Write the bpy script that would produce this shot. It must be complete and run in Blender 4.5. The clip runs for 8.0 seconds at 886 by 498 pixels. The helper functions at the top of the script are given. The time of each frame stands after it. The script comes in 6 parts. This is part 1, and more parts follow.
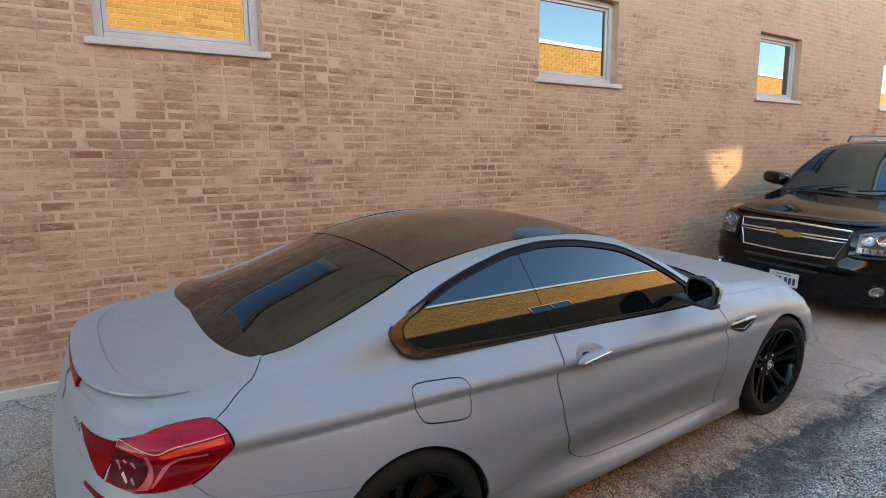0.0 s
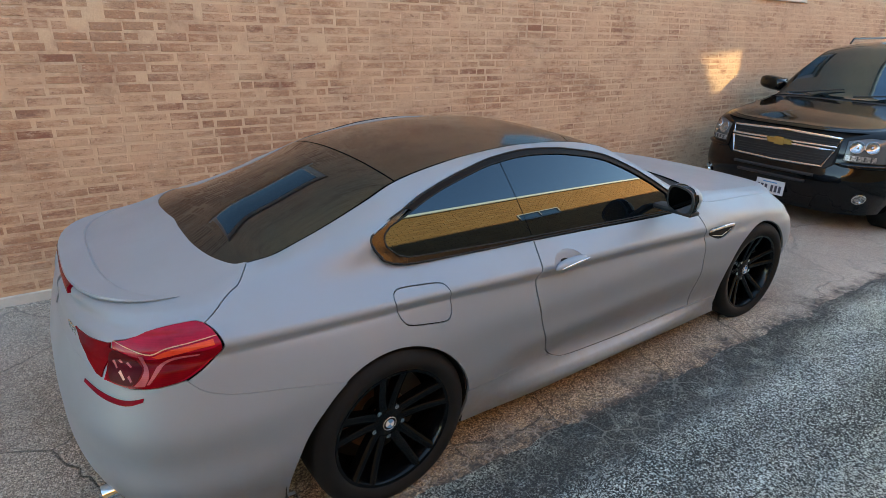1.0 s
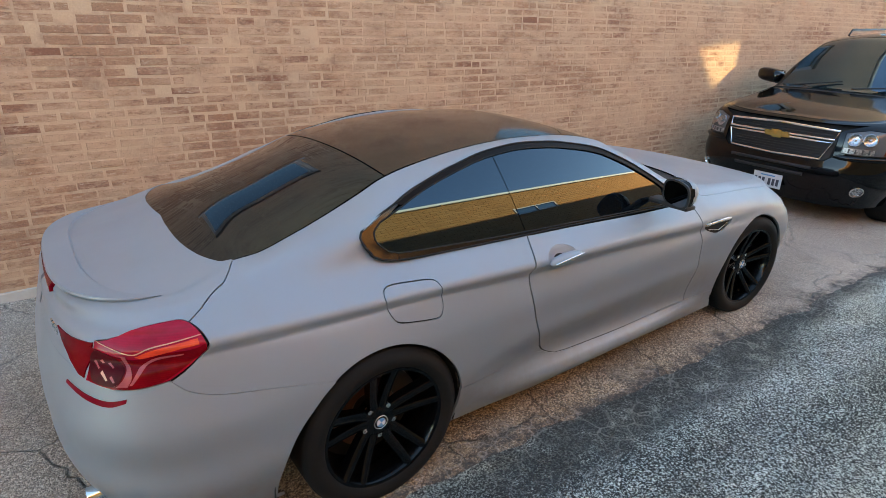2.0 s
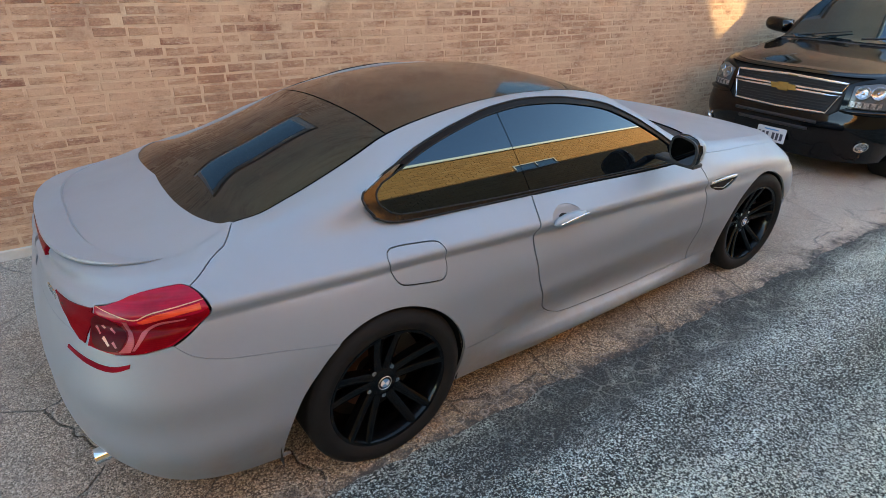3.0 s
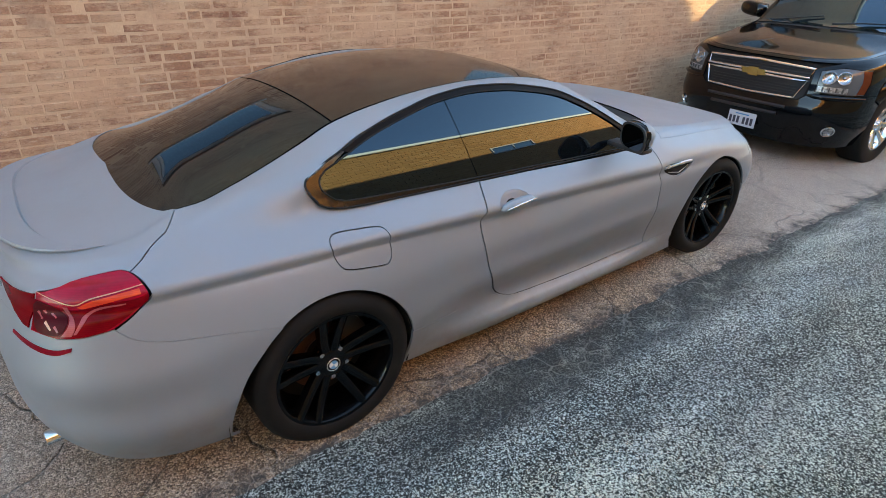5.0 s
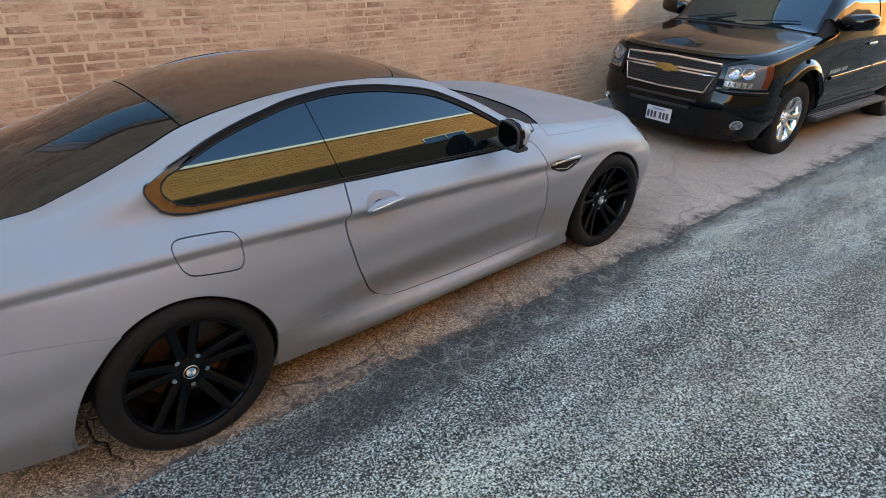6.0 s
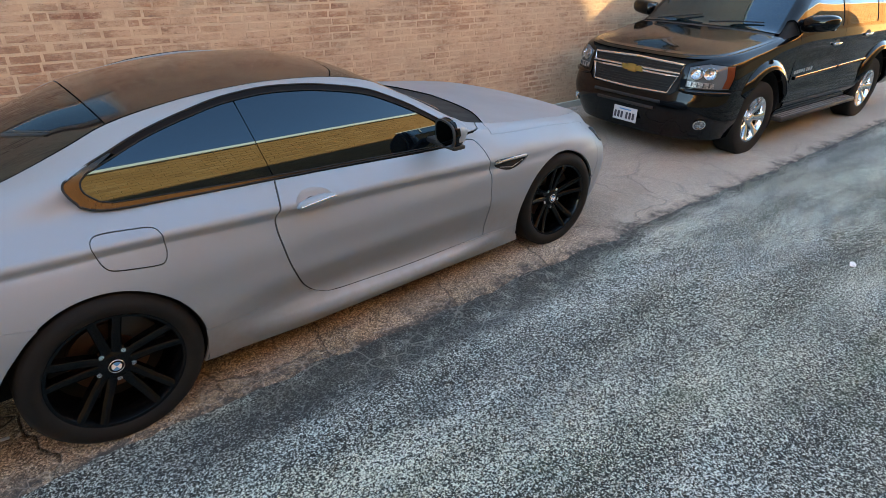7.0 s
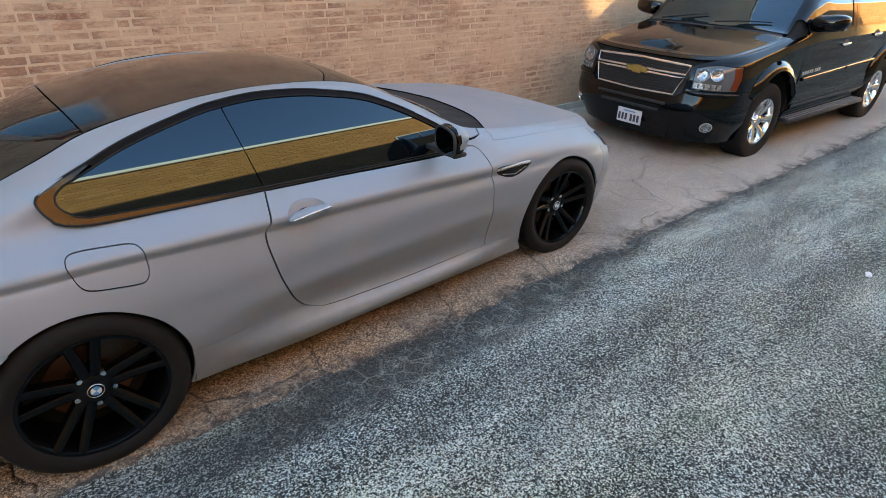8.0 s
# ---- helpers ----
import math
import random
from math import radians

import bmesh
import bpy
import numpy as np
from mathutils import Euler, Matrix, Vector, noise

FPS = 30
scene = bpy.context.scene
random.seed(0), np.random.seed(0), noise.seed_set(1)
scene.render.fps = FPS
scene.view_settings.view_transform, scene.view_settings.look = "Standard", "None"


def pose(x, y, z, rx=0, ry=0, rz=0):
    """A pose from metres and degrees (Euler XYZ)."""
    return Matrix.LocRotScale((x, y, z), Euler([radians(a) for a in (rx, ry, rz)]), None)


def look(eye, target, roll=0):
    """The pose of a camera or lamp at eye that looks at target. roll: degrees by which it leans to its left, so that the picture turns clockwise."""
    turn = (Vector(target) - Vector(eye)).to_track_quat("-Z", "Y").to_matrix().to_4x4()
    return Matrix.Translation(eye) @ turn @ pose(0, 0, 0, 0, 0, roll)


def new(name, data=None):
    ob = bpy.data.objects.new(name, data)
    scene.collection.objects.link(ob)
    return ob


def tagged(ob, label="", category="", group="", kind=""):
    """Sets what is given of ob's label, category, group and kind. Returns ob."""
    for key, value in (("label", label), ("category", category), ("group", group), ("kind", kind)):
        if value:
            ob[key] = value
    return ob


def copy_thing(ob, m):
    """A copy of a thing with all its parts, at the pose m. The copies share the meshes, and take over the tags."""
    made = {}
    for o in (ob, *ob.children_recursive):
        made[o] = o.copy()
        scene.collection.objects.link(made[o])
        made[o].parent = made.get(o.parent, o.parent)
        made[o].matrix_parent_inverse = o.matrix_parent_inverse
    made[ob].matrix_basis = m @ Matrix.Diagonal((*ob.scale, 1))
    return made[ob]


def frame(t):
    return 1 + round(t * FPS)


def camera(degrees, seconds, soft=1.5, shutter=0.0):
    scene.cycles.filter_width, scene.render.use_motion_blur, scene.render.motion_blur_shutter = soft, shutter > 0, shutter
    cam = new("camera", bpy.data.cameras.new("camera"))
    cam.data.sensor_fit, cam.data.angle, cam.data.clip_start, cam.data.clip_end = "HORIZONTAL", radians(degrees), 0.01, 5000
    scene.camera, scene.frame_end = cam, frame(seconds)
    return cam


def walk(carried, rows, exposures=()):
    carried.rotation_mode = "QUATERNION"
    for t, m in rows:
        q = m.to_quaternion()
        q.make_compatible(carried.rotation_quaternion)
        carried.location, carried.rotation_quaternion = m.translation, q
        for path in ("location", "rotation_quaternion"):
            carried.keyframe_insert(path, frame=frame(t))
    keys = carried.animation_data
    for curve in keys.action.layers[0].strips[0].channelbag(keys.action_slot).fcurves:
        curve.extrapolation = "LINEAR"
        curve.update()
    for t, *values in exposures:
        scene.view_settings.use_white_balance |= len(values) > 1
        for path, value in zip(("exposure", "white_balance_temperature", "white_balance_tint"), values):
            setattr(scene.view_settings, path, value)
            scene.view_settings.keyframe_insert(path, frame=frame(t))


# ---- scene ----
cam = camera(77.0, 8.0, soft=0.7)
PATH = [
    (0, (-0.811, -2.496, 1.696), (0.24, -0.825, 1.38), -0.6),
    (0.5, (-0.821, -2.554, 1.69), (0.223, -0.909, 1.239), -0.8),
    (1, (-0.785, -2.546, 1.701), (0.242, -0.951, 1.067), -0.6),
    (1.5, (-0.748, -2.534, 1.698), (0.279, -0.945, 1.051), -0.7),
    (2.8, (-0.738, -2.49, 1.692), (0.278, -0.941, 0.938), -0.8),
    (3, (-0.739, -2.47, 1.707), (0.267, -0.942, 0.898), -0.7),
    (3.5, (-0.749, -2.451, 1.71), (0.265, -0.93, 0.899), -0.8),
    (4, (-0.746, -2.464, 1.716), (0.269, -0.97, 0.858), -0.8),
    (4.2, (-0.73, -2.483, 1.716), (0.279, -0.983, 0.859), -0.8),
    (5.3, (-0.518, -2.698, 1.736), (0.499, -1.205, 0.879), -0.8),
    (5.5, (-0.436, -2.752, 1.74), (0.59, -1.268, 0.876), -0.8),
    (6, (-0.244, -2.895, 1.738), (0.855, -1.465, 0.872), -0.9),
    (6.5, (-0.09, -3.04, 1.73), (1.016, -1.613, 0.871), -0.9),
    (7, (-0.032, -3.124, 1.729), (1.077, -1.699, 0.868), -0.9),
    (7.5, (-0.018, -3.122, 1.729), (1.088, -1.696, 0.867), -0.9),
    (8, (0.062, -3.002, 1.733), (1.17, -1.579, 0.868), -0.9),
]
walk(cam, [(t, look(eye, target, roll)) for t, eye, target, roll in PATH],
     exposures=[(0.0, 3.09, 7950, 4), (0.8, 3.13, 7950, 4), (2.5, 3.30, 7950, 5), (8.0, 3.33, 7950, 5)])

# ---- light ----
world = bpy.data.worlds.new("world")
scene.world = world
world.use_nodes = True
wn = world.node_tree.nodes
sky = wn.new("ShaderNodeTexSky")
sky.sky_type, sky.sun_disc = "NISHITA", False
SUN_EL, SUN_AZ = 16.1, 24.1          # degrees above the horizon, degrees from +y towards +x
sky.sun_elevation, sky.sun_rotation = radians(SUN_EL), radians(SUN_AZ)
sky.air_density, sky.dust_density, sky.ozone_density, sky.altitude = 1.0, 0.0, 1.4, 2000
world.node_tree.links.new(sky.outputs[0], wn["Background"].inputs[0])
wn["Background"].inputs[1].default_value = 0.145
sun = new("sun", bpy.data.lights.new("sun", "SUN"))
sun.data.energy, sun.data.angle, sun.data.color = 4.9, radians(0.5), (1.0, 0.85, 0.62)
_d = Vector((math.sin(radians(SUN_AZ)) * math.cos(radians(SUN_EL)), math.cos(radians(SUN_AZ)) * math.cos(radians(SUN_EL)), math.sin(radians(SUN_EL))))
sun.matrix_world = look(_d * 40, (0, 0, 0))

# sunlight thrown back onto the brick wall by a pane of the opposite building
glint = new("window_glint", bpy.data.lights.new("window_glint", "AREA"))
glint.data.shape, glint.data.size, glint.data.size_y, glint.data.spread = "RECTANGLE", 1.15, 0.46, radians(1.3)
glint.data.energy, glint.data.color = 0.30, (1.0, 0.90, 0.60)
GLINT_AT = Vector((9.4, -6.38, 4.09))
glint.matrix_world = look(GLINT_AT, (6.38, 1.985, 1.52))

# ---- materials ----


class Mat:
    """A small node-graph builder round one Principled material."""

    def __init__(self, name):
        self.mat = bpy.data.materials.new(name)
        self.mat.use_nodes = True
        self.t = self.mat.node_tree
        self.p = self.t.nodes["Principled BSDF"]
        self.co = self.node("ShaderNodeTexCoord").outputs["Object"]

    def node(self, kind):
        return self.t.nodes.new(kind)

    def link(self, a, b):
        self.t.links.new(a, b)

    def put(self, socket, v):
        if hasattr(v, "node"):
            self.link(v, socket)
        elif isinstance(v, tuple) and len(v) == 3 and socket.type == "RGBA":
            socket.default_value = (*v, 1)
        else:
            socket.default_value = v

    def set(self, **kw):
        for k, v in kw.items():
            self.put(self.p.inputs[k.replace("_", " ")], v)
        return self

    def noise(self, scale, detail=4.0, rough=0.55, co=None, dist=0.0):
        n = self.node("ShaderNodeTexNoise")
        n.inputs["Scale"].default_value, n.inputs["Detail"].default_value = scale, detail
        n.inputs["Roughness"].default_value, n.inputs["Distortion"].default_value = rough, dist
        self.link(co or self.co, n.inputs["Vector"])
        return n.outputs["Fac"]

    def voronoi(self, scale, feature="F1", out="Distance", co=None, rand=1.0):
        n = self.node("ShaderNodeTexVoronoi")
        n.feature = feature
        n.inputs["Scale"].default_value, n.inputs["Randomness"].default_value = scale, rand
        self.link(co or self.co, n.inputs["Vector"])
        return n.outputs[out]

    def ramp(self, fac, *stops):
        n = self.node("ShaderNodeValToRGB")
        e = n.color_ramp.elements
        while len(e) < len(stops):
            e.new(0.5)
        for el, (pos, col) in zip(e, stops):
            el.position = pos
            el.color = (*col, 1) if isinstance(col, tuple) else (col, col, col, 1)
        self.link(fac, n.inputs[0])
        return n.outputs[0]

    def mix(self, fac, a, b, kind="MIX"):
        n = self.node("ShaderNodeMix")
        n.data_type, n.blend_type = "RGBA", kind
        for s, v in zip((n.inputs["Factor"], n.inputs[6], n.inputs[7]), (fac, a, b)):
            self.put(s, v)
        return n.outputs[2]

    def math(self, op, a, b=0.0):
        n = self.node("ShaderNodeMath")
        n.operation = op
        self.put(n.inputs[0], a)
        self.put(n.inputs[1], b)
        return n.outputs[0]

    def maprange(self, v, a, b, c=0.0, d=1.0):
        n = self.node("ShaderNodeMapRange")
        for s, q in zip(n.inputs, (v, a, b, c, d)):
            self.put(s, q)
        return n.outputs[0]

    def xyz(self, co=None):
        n = self.node("ShaderNodeSeparateXYZ")
        self.link(co or self.co, n.inputs[0])
        return n.outputs

    def warp(self, amount, scale, co=None):
        n = self.node("ShaderNodeTexNoise")
        n.inputs["Scale"].default_value, n.inputs["Detail"].default_value = scale, 3
        self.link(co or self.co, n.inputs["Vector"])
        m = self.node("ShaderNodeVectorMath")
        m.operation = "MULTIPLY_ADD"
        self.link(n.outputs["Color"], m.inputs[0])
        m.inputs[1].default_value = (amount,) * 3
        self.link(co or self.co, m.inputs[2])
        return m.outputs[0]

    def scaled(self, sx, sy, sz, co=None):
        m = self.node("ShaderNodeVectorMath")
        m.operation = "MULTIPLY"
        self.link(co or self.co, m.inputs[0])
        m.inputs[1].default_value = (sx, sy, sz)
        return m.outputs[0]

    def bump(self, height, strength=0.3, distance=0.01):
        n = self.node("ShaderNodeBump")
        n.inputs["Strength"].default_value, n.inputs["Distance"].default_value = strength, distance
        self.link(height, n.inputs["Height"])
        self.link(n.outputs[0], self.p.inputs["Normal"])
        return self


def plain(name, col, rough=0.5, metal=0.0, var=0.12, scale=9.0, bump=0.0, **kw):
    """A material of one colour with worn variation at two scales."""
    m = Mat(name)
    n = m.noise(scale, 5)
    f = m.noise(scale * 14, 3)
    c = m.mix(m.ramp(n, (0.3, 0.0), (0.7, 1.0)), tuple(x * (1 - var) for x in col), tuple(min(1, x * (1 + var)) for x in col))
    c = m.mix(m.math("MULTIPLY", f, 0.25), c, tuple(x * (1 - 1.5 * var) for x in col))
    m.set(Base_Color=c, Roughness=m.maprange(n, 0.3, 0.7, max(0.0, rough * 0.9), min(1, rough * 1.12)), Metallic=metal, **kw)
    if bump:
        m.bump(f, bump, 0.004)
    return m.mat


VEIL = (0.535, 0.345, 0.215)


def veil_of(m, pos):
    """How far old mortar is smeared over the wall: broad patches with a broken, fine edge."""
    broad = m.noise(1.5, 4, 0.6, co=m.scaled(0.7, 1, 1.6, pos))
    streak = m.noise(6.5, 5, 0.68, co=m.scaled(0.55, 1, 2.4, pos))
    fine = m.noise(34, 4, 0.7, co=m.scaled(0.7, 1, 1.6, pos))
    v = m.math("ADD", m.math("ADD", m.math("MULTIPLY", broad, 1.1), m.math("MULTIPLY", streak, 0.75)), m.math("MULTIPLY", fine, 0.55))
    x, y, z = m.xyz(pos)
    v = m.math("ADD", v, m.math("ADD", m.maprange(z, 2.5, 3.2, 0.0, 0.07), m.maprange(x, 1.0, 6.5, 0.0, 0.09)))
    return m.maprange(v, 1.07, 1.32, 0.0, 1.0)


def brick_mat(name, random_socket, dark, mid, light, pale, smear=0.80):
    m = Mat(name)
    geo = m.node("ShaderNodeNewGeometry")
    pos = geo.outputs["Position"]
    rnd = m.node("ShaderNodeObjectInfo").outputs["Random"] if random_socket == "object" else geo.outputs["Random Per Island"]
    base = m.ramp(rnd, (0.0, dark), (0.16, mid), (0.5, light), (0.72, mid), (0.92, pale), (1.0, dark))
    grain = m.noise(70, 5, 0.7, co=m.scaled(1, 1, 1.8, pos))
    blotch = m.noise(13, 5, 0.65, co=pos)
    c = m.mix(m.ramp(grain, (0.35, 0.0), (0.75, 1.0)), m.mix(0.35, base, (0.05, 0.03, 0.02)), base)
    c = m.mix(m.math("MULTIPLY", veil_of(m, pos), smear), c, VEIL)
    chips = m.ramp(m.noise(21, 3, 0.6, co=m.scaled(0.6, 1, 1.3, pos)), (0.70, 0.0), (0.76, 1.0))
    c = m.mix(m.math("MULTIPLY", chips, 0.5 if smear > 0.5 else 0.0), c, (0.66, 0.53, 0.40))
    flake = m.noise(26, 4, 0.75, co=m.scaled(0.5, 1, 1.7, pos))
    if smear > 0.5:
        c = m.mix(m.ramp(flake, (0.60, 0.0), (0.68, 0.55)), c, (0.60, 0.44, 0.31))
        c = m.mix(m.ramp(flake, (0.34, 0.6), (0.42, 0.0)), c, (0.19, 0.10, 0.062))
    pits = m.ramp(m.noise(110, 2, co=pos), (0.64, 0.0), (0.72, 1.0))
    c = m.mix(m.math("MULTIPLY", pits, 0.6), c, (0.09, 0.055, 0.04))
    m.set(Base_Color=c, Roughness=0.92)
    m.bump(m.math("ADD", grain, m.math("MULTIPLY", blotch, 1.6)), 0.5, 0.006)
    return m.mat


BRICK_TONES = ((0.275, 0.115, 0.066), (0.38, 0.190, 0.108), (0.445, 0.248, 0.143), (0.51, 0.312, 0.188))
M_BRICK = brick_mat("brick", "object", *BRICK_TONES)
M_BRICK_FIELD = brick_mat("brick_field", "island", *BRICK_TONES)
M_BRICK_OPP = brick_mat("brick_buff", "island", (0.38, 0.162, 0.041), (0.46, 0.204, 0.053), (0.51, 0.230, 0.065), (0.56, 0.27, 0.092), smear=0.0)


def mortar_mat():
    m = Mat("mortar")
    pos = m.node("ShaderNodeNewGeometry").outputs["Position"]
    g, n = m.noise(90, 4, 0.7, co=pos), m.noise(3.2, 6, 0.65, co=pos)
    c = m.mix(g, (0.46, 0.30, 0.185), (0.63, 0.435, 0.28))
    c = m.mix(m.ramp(n, (0.38, 0.75), (0.55, 0.0)), c, (0.25, 0.135, 0.085))
    c = m.mix(m.math("MULTIPLY", veil_of(m, pos), 0.7), c, VEIL)
    return m.set(Base_Color=c, Roughness=0.95).bump(g, 0.6, 0.005).mat


M_MORTAR = mortar_mat()
M_MORTAR_OPP = plain("pale_mortar", (0.54, 0.33, 0.15), 0.9, var=0.1, bump=0.3)


def asphalt_mat():
    m = Mat("asphalt")
    x, y, z = m.xyz()
    w = m.warp(0.006, 90)
    stones = m.voronoi(150, co=w)
    drift = m.math("MULTIPLY", m.math("SUBTRACT", m.noise(1.6, 6, 0.65, co=m.scaled(0.35, 1.4, 1)), 0.5), 0.36)
    tone_v = m.math("ADD", m.math("ADD", m.noise(128, 2, 0.62, co=w), drift), m.math("MULTIPLY", m.xyz(m.voronoi(150, out="Color", co=w))[0], 0.16))
    fine = m.noise(300, 3, 0.7)
    c = m.ramp(tone_v, (0.46, (0.010, 0.011, 0.010)), (0.535, (0.048, 0.051, 0.048)), (0.595, (0.22, 0.225, 0.212)), (0.66, (0.46, 0.467, 0.44)), (0.75, (0.78, 0.785, 0.75)))
    wear = m.noise(1.3, 6, 0.62, co=m.scaled(0.55, 1.5, 1), dist=0.5)
    c = m.mix(m.ramp(wear, (0.36, 0.3), (0.50, 0.0)), c, (0.05, 0.05, 0.052))
    moss = m.ramp(m.noise(1.5, 6, 0.7, co=m.scaled(0.7, 1.6, 1)), (0.55, 0.0), (0.70, 0.5))
    far = m.maprange(y, -1.6, -2.1, 0.0, 1.0)
    c = m.mix(m.math("MULTIPLY", m.math("MULTIPLY", moss, 0.95), far), c, (0.05, 0.085, 0.045))
    # dark tar band along the joint, broken by wear
    yn = m.math("ADD", y, m.math("MULTIPLY", m.noise(2.6, 6, 0.65), -0.22))
    foot = m.maprange(x, 2.2, 3.6, -1.40, -1.155)     # the tar narrows ahead
    band = m.math("MULTIPLY", m.maprange(m.math("SUBTRACT", yn, foot), -0.04, 0.10, 0.0, 1.0), m.ramp(m.noise(5, 7, 0.75), (0.34, 0.5), (0.50, 1.0)))
    c = m.mix(m.math("MULTIPLY", band, m.maprange(x, -0.2, 0.6, 0.12, 0.85)), c, (0.026, 0.025, 0.026))
    for off, amount in ((0.075, 0.5), (0.135, 0.35)):     # pale cracks that run along the band
        gap_ = m.math("ABSOLUTE", m.math("SUBTRACT", m.math("SUBTRACT", yn, foot), off))
        c = m.mix(m.math("MULTIPLY", m.ramp(gap_, (0.0, amount), (0.007, 0.0)), m.math("MULTIPLY", m.maprange(x, 2.6, 3.6, 0.0, 1.0), m.ramp(m.noise(4, 4), (0.42, 0.0), (0.52, 1.0)))), c, (0.40, 0.38, 0.35))
    web = m.ramp(m.voronoi(9, "DISTANCE_TO_EDGE", co=m.warp(0.08, 9)), (0.0, 1.0), (0.045, 0.0))
    near = m.math("MULTIPLY", m.maprange(yn, -1.50, -1.25, 0.0, 1.0), m.maprange(x, 0.0, 0.7, 0.0, 1.0))
    c = m.mix(m.math("MULTIPLY", m.math("MULTIPLY", near, web), m.ramp(m.noise(3, 4), (0.44, 0.0), (0.56, 0.5))), c, (0.36, 0.34, 0.32))
    c = m.mix(1.0, c, m.mix(m.ramp(m.noise(0.9, 4, 0.6, co=m.scaled(0.5, 1.3, 1)), (0.42, 0.0), (0.58, 1.0)), (0.915, 1.0, 0.98), (0.94, 1.0, 0.89)), "MULTIPLY")
    m.set(Base_Color=c, Roughness=0.85)
    return m.bump(m.math("SUBTRACT", m.math("MULTIPLY", fine, 0.4), stones), 0.9, 0.008).mat


def concrete_mat():
    m = Mat("exposed_aggregate_concrete")
    w = m.warp(0.012, 50)
    stones = m.voronoi(135, co=w)
    tv = m.xyz(m.voronoi(135, out="Color", co=w))[0]
    fine = m.noise(260, 3, 0.7)
    c = m.ramp(tv, (0.0, (0.06, 0.042, 0.03)), (0.3, (0.15, 0.112, 0.078)), (0.55, (0.34, 0.27, 0.20)), (0.8, (0.58, 0.50, 0.40)), (1.0, (0.80, 0.72, 0.60)))
    c = m.mix(m.math("MULTIPLY", m.ramp(stones, (0.4, 0.0), (0.8, 1.0)), 0.5), c, (0.11, 0.09, 0.07))
    c = m.mix(m.ramp(m.noise(1.0, 6, 0.65), (0.35, 0.45), (0.65, 0.0)), c, (0.13, 0.115, 0.10))
    c = m.mix(m.ramp(m.noise(3.1, 6, 0.7), (0.5, 0.0), (0.75, 0.4)), c, (0.47, 0.43, 0.37))
    x, y, z = m.xyz()
    cracks = m.ramp(m.voronoi(1.35, "DISTANCE_TO_EDGE", co=m.warp(0.35, 2.6)), (0.0, 1.0), (0.015, 0.0))
    fines = m.ramp(m.voronoi(4.6, "DISTANCE_TO_EDGE", co=m.warp(0.2, 5)), (0.0, 1.0), (0.02, 0.0))
    thin = m.math("MULTIPLY", fines, m.ramp(m.noise(1.3, 3), (0.48, 0.0), (0.6, 1.0)))
    cr = m.math("MAXIMUM", cracks, m.math("MULTIPLY", thin, 0.7))
    c = m.mix(m.math("MULTIPLY", cr, 0.9), c, (0.03, 0.027, 0.024))
    # brownish stain and warm bounced light beside the coupe, painted as one wash
    stain_and_glow = m.math("MULTIPLY", m.ramp(m.noise(0.9, 6, 0.65, co=m.scaled(0.6, 1.3, 1)), (0.34, 0.25), (0.58, 1.0)), m.math("MULTIPLY", m.maprange(x, 1.2, 3.6, 1.0, 0.12), m.maprange(x, -1.3, -0.3, 0.05, 1.0)))
    c = m.mix(stain_and_glow, c, m.mix(1.0, c, (1.0, 0.80, 0.58), "MULTIPLY"))
    # painted brightening: lighter ramp towards the wagon, paler at the left end
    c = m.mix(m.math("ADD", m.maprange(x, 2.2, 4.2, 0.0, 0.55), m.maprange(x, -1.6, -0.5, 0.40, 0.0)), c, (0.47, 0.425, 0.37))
    grit = m.noise(190, 2, 0.65)
    c = m.mix(m.ramp(grit, (0.34, 0.75), (0.46, 0.0)), c, (0.03, 0.025, 0.02))
    c = m.mix(m.ramp(grit, (0.56, 0.0), (0.68, 0.6)), c, (0.78, 0.70, 0.59))
    # tar and dirt worked into the ragged margin, with pale cracks
    em = m.math("ADD", y, m.math("MULTIPLY", m.noise(3.2, 6, 0.7), -0.5))
    margin = m.math("MULTIPLY", m.maprange(em, -1.06, -1.16, 0.0, 1.0), m.ramp(m.noise(9, 6, 0.75), (0.40, 0.1), (0.55, 0.95)))
    c = m.mix(margin, c, (0.045, 0.043, 0.042))
    web = m.ramp(m.voronoi(8, "DISTANCE_TO_EDGE", co=m.warp(0.2, 7)), (0.0, 1.0), (0.045, 0.0))
    c = m.mix(m.math("MULTIPLY", m.math("MULTIPLY", m.maprange(em, -0.98, -1.1, 0.0, 1.0), web), 0.35), c, (0.46, 0.41, 0.36))
    oil = m.math("MULTIPLY", m.ramp(m.noise(0.8, 4), (0.55, 0.0), (0.7, 0.5)), 0.7)
    c = m.mix(oil, c, (0.10, 0.085, 0.07))
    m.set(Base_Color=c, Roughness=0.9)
    return m.bump(m.math("SUBTRACT", m.math("SUBTRACT", m.math("MULTIPLY", fine, 0.4), stones), m.math("MULTIPLY", cr, 3.0)), 0.7, 0.006).mat


M_ASPHALT, M_CONCRETE = asphalt_mat(), concrete_mat()
M_LEDGE = plain("old_concrete", (0.46, 0.42, 0.36), 0.9, var=0.2, scale=4, bump=0.5)
M_FRAME = plain("white_vinyl", (0.50, 0.455, 0.42), 0.45, var=0.06)
M_SILL = plain("painted_sill", (0.50, 0.44, 0.39), 0.6, var=0.1, bump=0.2)
M_CAP = plain("pale_coping", (0.80, 0.77, 0.70), 0.7, var=0.06)
M_DARK = plain("dark_interior", (0.03, 0.03, 0.032), 0.8)
M_ROOF = plain("roofing", (0.12, 0.12, 0.12), 0.9)


